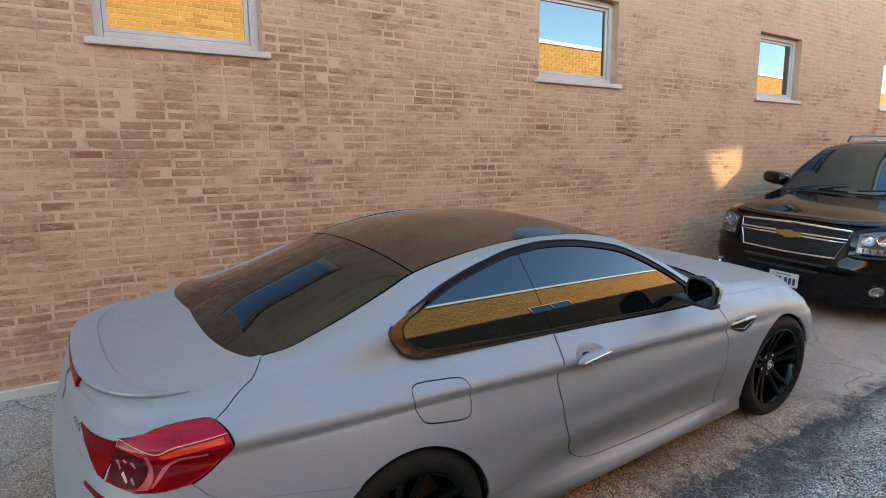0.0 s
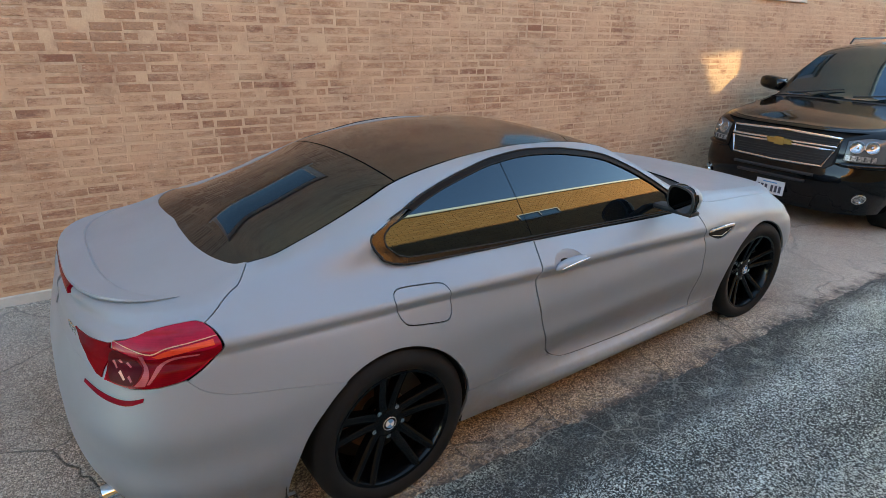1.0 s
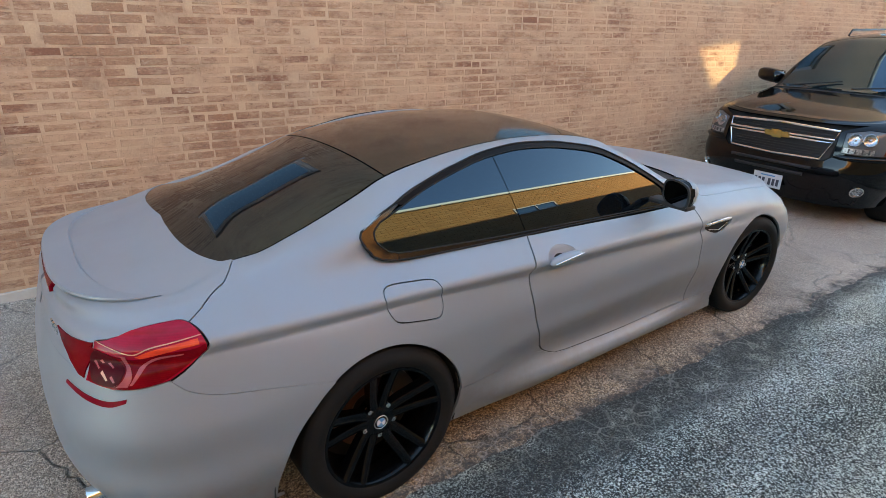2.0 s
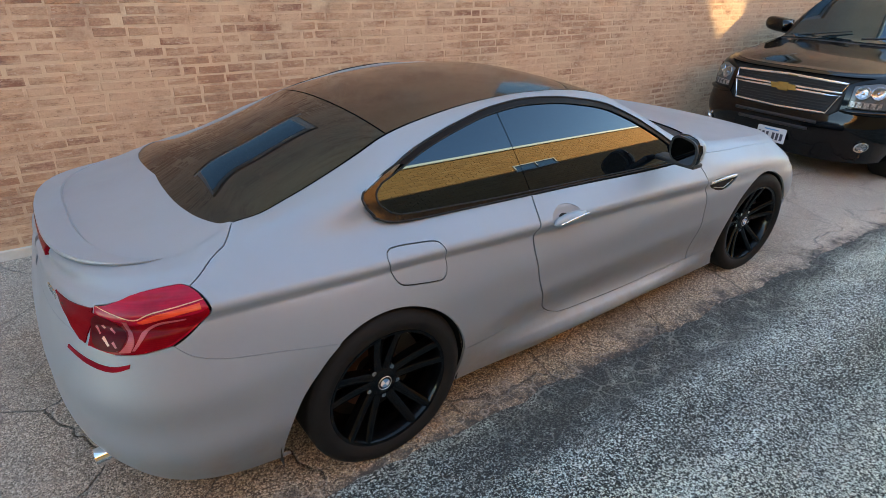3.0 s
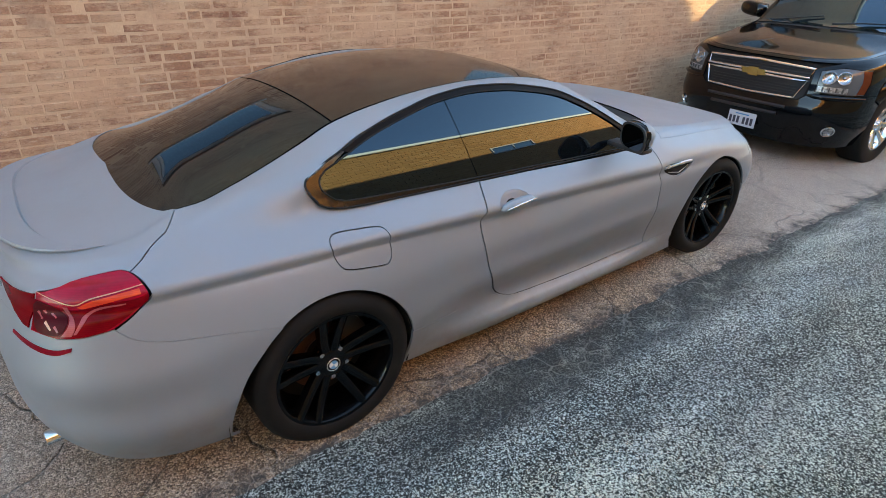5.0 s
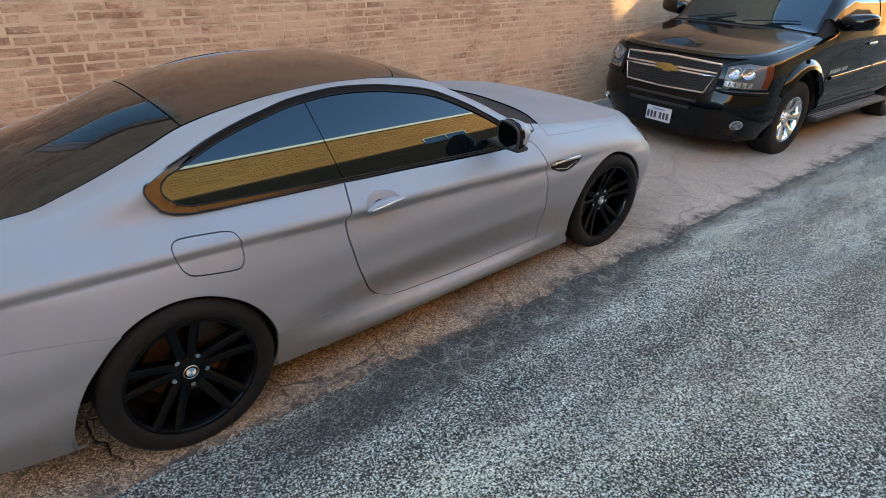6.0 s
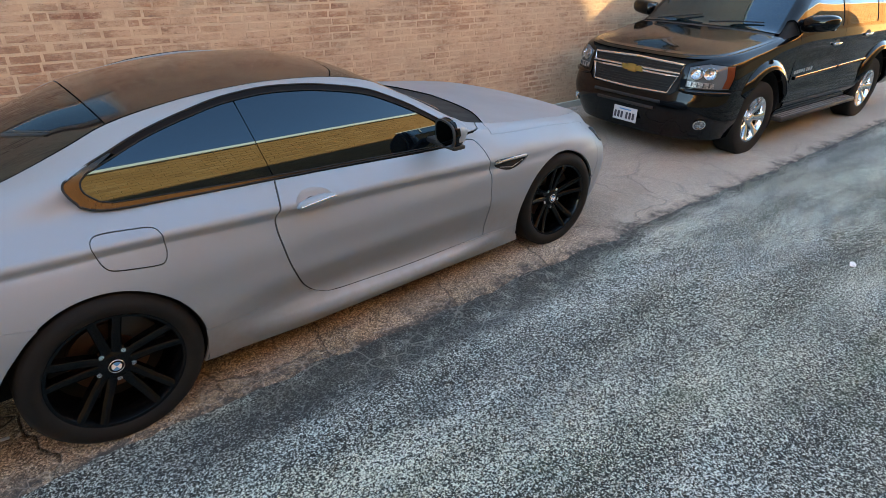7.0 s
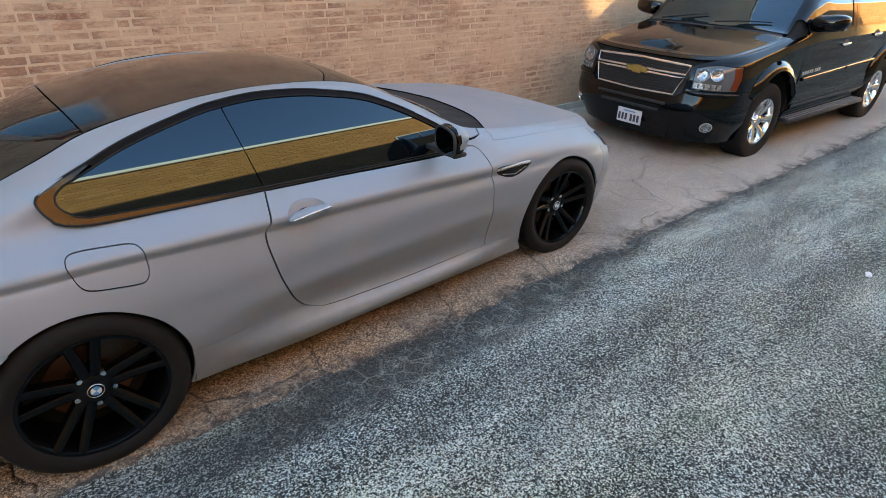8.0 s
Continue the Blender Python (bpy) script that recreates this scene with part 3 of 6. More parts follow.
def piece(ev, outer, holes=(), gap=0.0025, step=0.035, flange=0.012):
    """A patch of a surface: verts, triangles and normals. ev maps plane points to places and normals."""
    from mathutils.geometry import delaunay_2d_cdt
    outer = tidy(np.asarray(outer, float))
    if area(outer) < 0:
        outer = outer[::-1]
    loops = [inset(resample(outer, step), gap)]
    for h in holes:
        h = tidy(np.asarray(h, float))
        if area(h) > 0:
            h = h[::-1]
        loops.append(inset(resample(h, step), gap))
    lo, hi = loops[0].min(0), loops[0].max(0)
    g = np.stack(np.meshgrid(np.arange(lo[0], hi[0], step), np.arange(lo[1], hi[1], step)), -1).reshape(-1, 2)
    ok = inside(loops[0], g)
    for h in loops[1:]:
        ok &= ~inside(h, g)
    g = g[ok]
    rim = np.concatenate(loops)
    if len(g):
        d = np.full(len(g), 9.0)
        for p in rim:
            d = np.minimum(d, (g[:, 0] - p[0]) ** 2 + (g[:, 1] - p[1]) ** 2)
        g = g[d > (0.5 * step) ** 2]
    edges, n = [], 0
    for l in loops:
        edges += [(n + i, n + (i + 1) % len(l)) for i in range(len(l))]
        n += len(l)
    pts = np.concatenate([rim, g]) if len(g) else rim
    r = delaunay_2d_cdt([Vector((float(a), float(b))) for a, b in pts], edges, [], 0, 1e-7)
    D = np.array([tuple(v) for v in r[0]])
    F = np.array([f for f in r[2] if len(f) == 3], int)
    c = D[F].mean(1)
    ok = inside(loops[0], c)
    for h in loops[1:]:
        ok &= ~inside(h, c)
    F = F[ok]
    a, b, q = D[F[:, 0]], D[F[:, 1]], D[F[:, 2]]
    flip = ((b - a)[:, 0] * (q - a)[:, 1] - (b - a)[:, 1] * (q - a)[:, 0]) < 0
    F[flip] = F[flip][:, ::-1]
    P, N = ev(D)
    if flange:
        count = {}
        for t in F:
            for i, j in ((t[0], t[1]), (t[1], t[2]), (t[2], t[0])):
                count[(int(i), int(j))] = 1
        P2, N2, F2 = [P], [N], [list(map(int, f)) for f in F]
        n = len(P)
        for i, j in count:
            if (j, i) not in count:
                o = np.cross(P[j] - P[i], N[i] + N[j])
                o /= max(np.linalg.norm(o), 1e-9)
                P2.append(np.array([P[i], P[i] - N[i] * flange, P[j] - N[j] * flange, P[j]]))
                N2.append(np.array([o] * 4))
                F2 += [[n, n + 1, n + 2], [n, n + 2, n + 3]]
                n += 4
        return np.concatenate(P2), F2, np.concatenate(N2)
    return P, [list(map(int, f)) for f in F], N


def mirrored(pc):
    P, F, N = pc
    return P * [1, -1, 1], [f[::-1] for f in F], N * [1, -1, 1]


def panel(name, pieces, mat, parent, label=""):
    """Joins patches into one mesh object with the surface's own normals."""
    V, F, N, n = [], [], [], 0
    for P, f, nn in pieces:
        V.append(P)
        N.append(nn)
        F += [[i + n for i in t] for t in f]
        n += len(P)
    V, N = np.concatenate(V), np.concatenate(N)
    me = mesh_of(name, V, F, mat, True)
    me.normals_split_custom_set_from_vertices([tuple(map(float, q)) for q in N])
    return add(name, me, parent, label)


class Body:
    """Patches cut from a Skin and its Top."""

    def __init__(self, rows, centre, **kw):
        self.s = Skin(rows, **kw)
        self.t = Top(self.s, centre)

    def pts(self, *p):
        q = self.s.find(p)
        return np.stack([self.s.dom(q[:, 0]), q[:, 1]], 1)

    def row(self, x0, x1, v, n=40):
        """Domain points along a level v from x0 to x1 (None: the tail or nose centre)."""
        def u_of(x):
            if x is None:
                return None
            us = np.linspace(-1, 2, 1500)
            return us[int(np.argmin(np.abs(self.s.at(us, np.full(1500, v))[:, 0] - x)))]
        a, b = u_of(x0), u_of(x1)
        a = -1.0 if a is None else a
        b = (-1.0 if x0 is not None and x0 < 1 else 2.0) if b is None else b
        u = np.linspace(a, b, n)
        return np.stack([self.s.dom(u), np.full(n, v)], 1)

    def side(self, outer, holes=(), lift=0.0, blend=False, **kw):
        def ev(D):
            u = self.s.und(D[:, 0])
            v = np.clip(D[:, 1], self.s.v[0], self.s.v[-1])
            N = self.s.normal(u, v)
            if blend:                                    # flows into the deck or bonnet above
                q = self.s.at(u, v)
                w = np.clip((v - self.s.v[-1] + .16) / .16, 0, 1)[:, None] ** 2
                N = (1 - w) * N + w * self.t.normal(q[:, 0], q[:, 1] * .96)
                N /= np.linalg.norm(N, axis=1)[:, None]
            k = lift(D)[:, None] if callable(lift) else lift
            return self.s.at(u, v) + k * N, N
        return piece(ev, outer, holes, **kw)

    def top(self, outer, holes=(), lift=0.0, **kw):
        def ev(D):
            N = self.t.normal(D[:, 0], D[:, 1])
            return self.t.at(D[:, 0], D[:, 1]) + lift * N, N
        return piece(ev, outer, holes, **kw)

    def edge(self, x0, x1, side=-1, n=60, pull=0.0):
        """Plan points of the roof edge from x0 to x1."""
        x = np.linspace(x0, x1, n)
        return [(float(a), side * (float(w) - pull)) for a, w in zip(x, self.t.width(x))]

    def spot(self, p, lift=0.0):
        """Place and normal of one flank point."""
        q = self.s.find([p])
        N = self.s.normal(q[:, 0], q[:, 1])
        return self.s.at(q[:, 0], q[:, 1])[0] + lift * N[0], N[0]

    def path(self, pts, lift=0.0):
        q = self.s.find(pts)
        N = self.s.normal(q[:, 0], q[:, 1])
        return self.s.at(q[:, 0], q[:, 1]) + lift * N


def arc(cx, cz, r, a0, a1, n=28):
    return [(cx + r * math.cos(radians(a0 + (a1 - a0) * i / n)), cz + r * math.sin(radians(a0 + (a1 - a0) * i / n))) for i in range(n + 1)]


def both(pc):
    return [pc, mirrored(pc)]

# ---- car materials ----


def paint_satin():
    m = Mat("satin_grey_paint")
    flake = m.noise(900, 2)
    dust = m.noise(2.2, 6, 0.65)
    c = m.mix(flake, (0.235, 0.265, 0.292), (0.264, 0.294, 0.322))
    c = m.mix(m.ramp(dust, (0.45, 0.0), (0.75, 0.22)), c, (0.25, 0.235, 0.21))
    z = m.xyz()[2]
    splash = m.math("MULTIPLY", m.maprange(z, 0.5, 0.15, 0.0, 0.5), m.ramp(m.noise(14, 6, 0.7), (0.4, 0.0), (0.7, 1.0)))
    c = m.mix(splash, c, (0.20, 0.17, 0.135))
    m.set(Base_Color=c, Metallic=0.28, Roughness=m.maprange(dust, 0.3, 0.7, 0.42, 0.52), Coat_Weight=0.05, Coat_Roughness=0.35)
    return m.mat


def tyre_mat():
    m = Mat("tyre_rubber")
    c = m.mix(m.noise(8, 6, 0.65), (0.0045, 0.0045, 0.0045), (0.013, 0.012, 0.011))
    m.set(Base_Color=c, Roughness=0.75, IOR=1.3)
    return m.bump(m.noise(160, 3), 0.25, 0.002).mat


def lens_mat(name, a, b, rough=0.12, spec=0.3):
    m = Mat(name)
    ribs = m.node("ShaderNodeTexWave")
    ribs.wave_type, ribs.bands_direction = "BANDS", "Z"
    ribs.inputs["Scale"].default_value = 60
    m.link(m.co, ribs.inputs["Vector"])
    c = m.mix(m.noise(5, 3), a, b)
    c = m.mix(m.math("MULTIPLY", ribs.outputs["Fac"], 0.2), c, tuple(x * 0.55 for x in a))
    c = m.mix(m.ramp(m.noise(11, 4, 0.6), (0.42, 0.0), (0.68, 0.55)), c, tuple(x * 0.45 for x in a))
    m.set(Base_Color=c, Roughness=rough, Specular_IOR_Level=spec, IOR=1.4)
    return m.bump(m.noise(45, 3), 0.12, 0.002).mat


def rust_disc():
    m = Mat("brake_disc_steel")
    c = m.mix(m.noise(26, 5), (0.10, 0.042, 0.024), (0.17, 0.085, 0.05))
    m.set(Base_Color=c, Metallic=0.6, Roughness=0.45)
    return m.mat


def glossy(name, col, rough=0.06, metal=0.0, coat=1.0, dust=0.1):
    m = Mat(name)
    d = m.noise(3.5, 6, 0.65)
    c = m.mix(m.ramp(d, (0.5, 0.0), (0.8, dust)), col, (0.22, 0.20, 0.18))
    m.set(Base_Color=c, Metallic=metal, Roughness=m.maprange(d, 0.35, 0.75, rough, rough * 1.7), Coat_Weight=coat, Coat_Roughness=0.03)
    return m.mat


P_GREY = paint_satin()
P_BLACK = glossy("black_car_paint", (0.0015, 0.0015, 0.002), 0.05, 0.0, 0.0, 0.004)
P_ROOF = glossy("gloss_black_roof", (0.004, 0.004, 0.005), 0.11, 0.0, 0.25, 0.05)
TRIM_SATIN = glossy("satin_black_trim", (0.003, 0.003, 0.004), 0.32, 0.0, 0.0, 0.02)
SEAL = plain("black_rubber_seal", (0.004, 0.004, 0.004), 0.8)
TRIM_BLACK = glossy("gloss_black_trim", (0.006, 0.006, 0.006), 0.08, 0.0, 0.0, 0.03)
PLASTIC = plain("black_plastic", (0.012, 0.012, 0.013), 0.55, var=0.2, bump=0.1)
# also stands in for the shade inside panel gaps
SHADE = plain("black_underbody_and_gaps", (0.006, 0.006, 0.006), 0.9)
RUBBER = tyre_mat()
RIM_BLACK = glossy("black_alloy", (0.002, 0.002, 0.0022), 0.13, 0.0, 0.0, 0.01)
CHROME = plain("chrome", (0.82, 0.82, 0.82), 0.10, 1.0, var=0.04)
SATIN = plain("satin_metal", (0.62, 0.62, 0.62), 0.28, 1.0, var=0.05)
DISC = rust_disc()
IRON = plain("dark_caliper", (0.035, 0.033, 0.032), 0.5, 0.3)
CAR_GLASS = glass_mat("tinted_car_glass", (0.003, 0.004, 0.005), 0.012, 1.6)
SUV_GLASS = glass_mat("tinted_suv_glass", (0.010, 0.016, 0.018), 0.012, 1.8)
LENS_RED = lens_mat("red_lens", (0.30, 0.002, 0.020), (0.42, 0.004, 0.032), 0.16, 0.2)
LENS_DEEP = lens_mat("deep_red_lens", (0.13, 0.001, 0.004), (0.25, 0.002, 0.008), 0.16, 0.10)
# paints the shade of a hollow onto the flat lens
LENS_CAVE = lens_mat("dark_red_cavity_patch", (0.045, 0.001, 0.003), (0.10, 0.002, 0.006), 0.3, 0.08)
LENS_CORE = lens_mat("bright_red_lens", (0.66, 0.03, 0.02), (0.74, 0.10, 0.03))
LENS_CLEAR = glass_mat("clear_lens", (0.10, 0.103, 0.11), 0.05, 1.5)
LENS_AMBER = lens_mat("amber_lens", (0.15, 0.034, 0.014), (0.13, 0.026, 0.010))
# the pale and pink lens colours also serve for painted glints
LENS_PALE = lens_mat("cream_edge_and_glint", (0.70, 0.32, 0.22), (0.75, 0.40, 0.28))
LENS_PINK = lens_mat("pink_rib_and_glint", (0.40, 0.07, 0.08), (0.48, 0.11, 0.11))
LENS_STRIP = lens_mat("reflector_red", (0.20, 0.003, 0.012), (0.26, 0.004, 0.016), 0.16, 0.12)
GREY_METAL = plain("grey_metal", (0.30, 0.31, 0.33), 0.38, 0.7, var=0.1)
WHITE_BIT = plain("white_enamel", (0.72, 0.72, 0.72), 0.3, var=0.03)
BLUE_BIT = plain("blue_enamel", (0.10, 0.28, 0.50), 0.3, var=0.05)
GOLD_BIT = plain("gold_plastic", (0.55, 0.38, 0.12), 0.25, 0.7, var=0.2)
PLATE_WHITE = plain("plate_white", (0.62, 0.64, 0.66), 0.5, var=0.05)
PLATE_INK = plain("plate_ink", (0.05, 0.05, 0.07), 0.5)
MIRROR_GLASS = glass_mat("mirror_glass", (0.75, 0.76, 0.77), 0.02, 1.5)
MIRROR_GLASS.node_tree.nodes["Principled BSDF"].inputs["Metallic"].default_value = 1.0
DIM_MIRROR = glass_mat("dimming_mirror_glass", (0.10, 0.11, 0.12), 0.02, 1.5)
DIM_MIRROR.node_tree.nodes["Principled BSDF"].inputs["Metallic"].default_value = 1.0
for g in (CAR_GLASS, SUV_GLASS):       # blue-green film on the tinted glass
    g.node_tree.nodes["Principled BSDF"].inputs["Specular Tint"].default_value = (0.50, 0.77, 1.0, 1)
P_BLACK.node_tree.nodes["Principled BSDF"].inputs["IOR"].default_value = 1.42
RIM_BLACK.node_tree.nodes["Principled BSDF"].inputs["IOR"].default_value = 1.32
TRIM_SATIN.node_tree.nodes["Principled BSDF"].inputs["IOR"].default_value = 1.18
for lens, k in ((LENS_RED, 0.18), (LENS_DEEP, 0.03)):   # clear outer cover
    lens.node_tree.nodes["Principled BSDF"].inputs["Coat Weight"].default_value = k
    lens.node_tree.nodes["Principled BSDF"].inputs["Coat Roughness"].default_value = 0.03
TRIM_BLACK.node_tree.nodes["Principled BSDF"].inputs["IOR"].default_value = 1.36


def facet_mat(name, col, rough, scale):
    """Pressed reflector metal broken into small facets."""
    m = Mat(name)
    tone = m.xyz(m.voronoi(scale, out="Color"))[0]
    m.set(Base_Color=m.mix(tone, tuple(x * 0.35 for x in col), col), Metallic=0.9, Roughness=rough)
    return m.bump(tone, 0.8, 0.012).mat


BOWL = facet_mat("bright_reflector", (0.56, 0.57, 0.59), 0.22, 70)
GREY_METAL = facet_mat("grey_reflector", (0.46, 0.47, 0.49), 0.3, 55)


def glass_y(x, z):
    """Half-width of the side glass."""
    return .797 - .50 * (z - .952) - .26 * (z - .952) ** 2 - .022 * (x - 1.0) ** 2


def on_glass(z, xs):
    f = pchip(z) if isinstance(z, list) else (lambda x: z)
    return [(x, float(glass_y(x, float(f(x))))) for x in xs]


ROW7_Z = [(-1, .905), (-.6, .935), (-.4, .967), (-.2, .985), (0, 1.018), (.2, 1.05), (.5, 1.085), (.9, 1.10), (1.4, 1.075), (1.7, 1.03), (1.9, .98), (2.1, .935), (2.3, .912), (2.85, .868), (3.3, .806), (3.65, .712)]
ROW8_Z = [(-1, .925), (-.6, .953), (-.4, 1.004), (-.2, 1.044), (0, 1.098), (.2, 1.15), (.34, 1.20), (.52, 1.248), (.71, 1.282), (.91, 1.297), (1.11, 1.288), (1.24, 1.27), (1.43, 1.235), (1.57, 1.192), (1.71, 1.133), (1.85, 1.064), (2, .985), (2.15, .948), (2.4, .925), (2.85, .884), (3.3, .828), (3.65, .728)]

# grey coupe: feature lines from the lower edge (row 0) by the crease (row 5) and the waist (row 6) to the roof edge (row 9)
COUPE_ROWS = [
    (0.00, [(-1.1, .25), (-.7, .22), (-.3, .195), (.4, .19), (.9, .165), (1.4, .16), (2.4, .145), (3, .17), (3.7, .2)],
     [(-1.1, .80), (-.4, .87), (.4, .885), (2.4, .885), (3.2, .86), (3.7, .8)], -.975, .505, 3.735, .72),
    (0.065, [(-1.1, .30), (-.4, .265), (.4, .26), (.93, .245), (2.08, .225), (3.7, .265)],
     [(-1.1, .83), (-.4, .895), (.4, .905), (.7, .925), (1.2, .942), (1.8, .932), (2.15, .908), (2.4, .896), (3.2, .895), (3.7, .83)], -.998, .50, 3.755, .72),
    (0.13, [(-1.1, .36), (-.4, .34), (.4, .335), (.93, .310), (2.08, .278), (3.7, .33)],
     [(-1.1, .86), (-.4, .92), (.4, .924), (.93, .898), (2.1, .893), (2.85, .93), (3.7, .86)], -1.018, .495, 3.775, .72),
    (0.33, [(-1.1, .50), (3.7, .50)],
     [(-1.1, .862), (-.55, .912), (-.4, .930), (0, .95), (.4, .943), (1.2, .938), (2.1, .93), (2.85, .945), (3.3, .93), (3.7, .86)], -1.030, .505, 3.785, .72),
    (0.43, [(-1.1, .585), (-.2, .60), (.4, .59), (3.7, .57)],
     [(-1.1, .866), (-.55, .906), (-.4, .922), (-.2, .939), (0, .946), (.4, .939), (1.2, .939), (2.1, .931), (2.85, .943), (3.3, .923), (3.7, .853)], -1.026, .482, 3.780, .72),
    (0.52, [(-1.1, .68), (2, .67), (3.7, .62)],
     [(-1.1, .84), (-.55, .876), (-.4, .898), (-.2, .924), (0, .936), (.4, .932), (1.2, .938), (2.1, .93), (2.85, .938), (3.3, .91), (3.7, .84)], -1.003, .452, 3.755, .72),
    (0.635, [(-1.1, .79), (-.55, .81), (0, .812), (.75, .785), (1.4, .765), (2, .73), (2.4, .715), (3.3, .675), (3.7, .64)],
     [(-1.1, .80), (-.55, .824), (-.3, .853), (0, .878), (.75, .900), (1.4, .909), (2, .910), (2.4, .917), (2.85, .925), (3.3, .893), (3.7, .81)], -.970, .460, 3.715, .72),
    (0.685, [(-1.05, .817), (-.55, .837), (0, .837), (.75, .814), (1.4, .794), (2, .760), (2.4, .742), (2.85, .735), (3.3, .702), (3.7, .655)],
     [(-1.05, .77), (-.55, .8205), (-.3, .848), (0, .8745), (.75, .9065), (1.4, .9165), (2, .917), (2.4, .914), (2.85, .913), (3.3, .878), (3.7, .795)], -.962, .468, 3.705, .72),
    (0.70, [(-1.05, .836), (-.55, .855), (0, .854), (.75, .832), (1.4, .812), (2, .778), (2.4, .760), (2.85, .748), (3.3, .711), (3.7, .66)],
     [(-1.05, .76), (-.55, .822), (-.3, .8505), (0, .878), (.75, .911), (1.4, .922), (2, .922), (2.4, .912), (2.85, .908), (3.3, .872), (3.7, .788)], -.960, .470, 3.700, .72),
    (0.718, [(-1.05, .852), (-.55, .873), (0, .873), (.75, .853), (1.4, .835), (2, .803), (2.4, .785), (2.85, .763), (3.3, .721), (3.7, .666)],
     [(-1.05, .748), (-.55, .810), (-.3, .838), (0, .864), (.75, .898), (1.4, .909), (2, .910), (2.4, .902), (2.85, .900), (3.3, .864), (3.7, .778)], -.959, .473, 3.690, .72),
    (0.80, [(-1.02, .885), (-.8, .893), (-.6, .903), (-.4, .922), (-.15, .933), (.03, .946), (.4, .951), (.8, .949), (1.4, .942), (1.75, .932), (1.95, .91), (2.2, .870), (2.85, .827), (3.3, .765), (3.65, .682)],
     [(-1.02, .705), (-.6, .755), (-.4, .772), (-.15, .780)] + on_glass(.951, (.1, .4, .8, 1.2, 1.6, 1.8)) + [(2.2, .850), (2.85, .842), (3.3, .808), (3.65, .715)], -.938, .475, 3.635, .72),
    (0.92, ROW7_Z, [(-1, .66), (-.6, .70), (-.4, .713), (-.15, .726), (-.02, .735)] + on_glass(ROW7_Z, (.1, .3, .5, .9, 1.4, 1.7, 1.9)) + [(2.1, .795), (2.3, .797), (2.85, .792), (3.3, .752), (3.65, .66)], -.932, .468, 3.625, .72),
    (1.08, ROW8_Z, [(-1, .63), (-.6, .648), (-.4, .637), (-.15, .641), (-.02, .652)] + on_glass(ROW8_Z, (.1, .34, .52, .91, 1.24, 1.57, 1.85)) + [(2.1, .757), (2.4, .762), (2.85, .750), (3.3, .702), (3.65, .615)], -.926, .470, 3.615, .72),
    (1.16, [(-1, .93), (-.6, .962), (-.45, 1.005), (-0.391, 1.023), (-0.331, 1.025), (-0.188, 1.060), (-0.045, 1.106), (0.109, 1.165), (0.228, 1.214), (0.326, 1.239), (0.467, 1.265), (0.615, 1.286), (0.773, 1.3), (0.942, 1.307), (1.122, 1.304), (1.309, 1.291), (1.488, 1.259), (1.629, 1.196), (1.783, 1.121), (1.925, 1.041), (2.05, .985), (2.15, .965), (2.4, .9345), (2.85, .892), (3.3, .837), (3.65, .735)],
     [(-1, .60), (-.6, .615), (-0.391, 0.585), (-0.331, 0.58), (-0.188, 0.565), (-0.045, 0.55), (0.109, 0.535), (0.228, 0.525), (0.326, 0.52), (0.467, 0.517), (0.615, 0.515), (0.773, 0.515), (0.942, 0.515), (1.122, 0.518), (1.309, 0.53), (1.488, 0.565), (1.629, 0.61), (1.783, 0.655), (1.925, 0.7), (2.05, .727), (2.15, .735), (2.4, .745), (2.85, .735), (3.3, .68), (3.65, .58)], -.918, .478, 3.605, .72),
]
COUPE_CENTRE = [(-.95, .93), (-.8, .97), (-.6, 1.015), (-.5, 1.048), (-.38, 1.094), (-.14, 1.165), (.1, 1.238), (.3, 1.284), (.57, 1.328), (.9, 1.351), (1.2, 1.344), (1.5, 1.288), (1.8, 1.155), (2.1, 1.026), (2.35, .974), (2.5, .957), (2.8, .935), (3.1, .895), (3.4, .830), (3.58, .74)]

# ---- the grey coupe ----
CAR = Body(COUPE_ROWS, COUPE_CENTRE, n_tail=3.0, n_nose=2.5)
coupe = thing("coupe_car", "satin grey two-door coupe with gloss black roof beside the brick wall", "car", m=pose(0, .053, .05, 3.2, 0, 3.2))
CAR.t.p = 2.0
VTOP, VSEAM = 1.16, .865            # levels of the roof edge and of the bonnet's seam
RC, RR = (-0.005, 0.335), 0.364       # rear wheel arch
FC, FR = (2.793, 0.318), 0.390        # front wheel arch, set back from the hub
WIN_LO = [(.053, .988), (.10, .967), (.18, .957), (.39, .950), (.81, .939), (1.14, .928), (1.475, .913), (1.78, .899), (1.95, .892)]
WIN_UP = [(.03, 1.074), (.072, 1.098), (.2, 1.148), (.34, 1.20), (.52, 1.247), (.71, 1.284), (.91, 1.298), (1.11, 1.288), (1.24, 1.27), (1.43, 1.232), (1.57, 1.178), (1.71, 1.110), (1.85, 1.030), (1.93, .975)]
lo_z, up_z = pchip(WIN_LO), pchip(WIN_UP)
DOOR_REAR = cr([(.808, .952), (.787, .891), (.767, .832), (.744, .794), (.742, .711), (.776, .561), (.821, .453), (.866, .385), (.913, .343), (.975, .3165)], 5)
DOOR_FRONT = cr([(2.105, .281), (2.109, .37), (2.113, .485), (2.112, .65), (2.101, .765), (2.084, .840), (2.05, .893), (2.01, .906), (1.975, .908)], 5)
BUMPER_SEAM = cr([(-.2050, .6430), (-.3940, .6720), (-.5460, .6920), (-.6421, .7253), (-.6910, .7692)], 5)
LAMP_LOW = [(-.6910, .7692), (-.7648, .7561), (-.8346, .7491), (-.8931, .7579)]
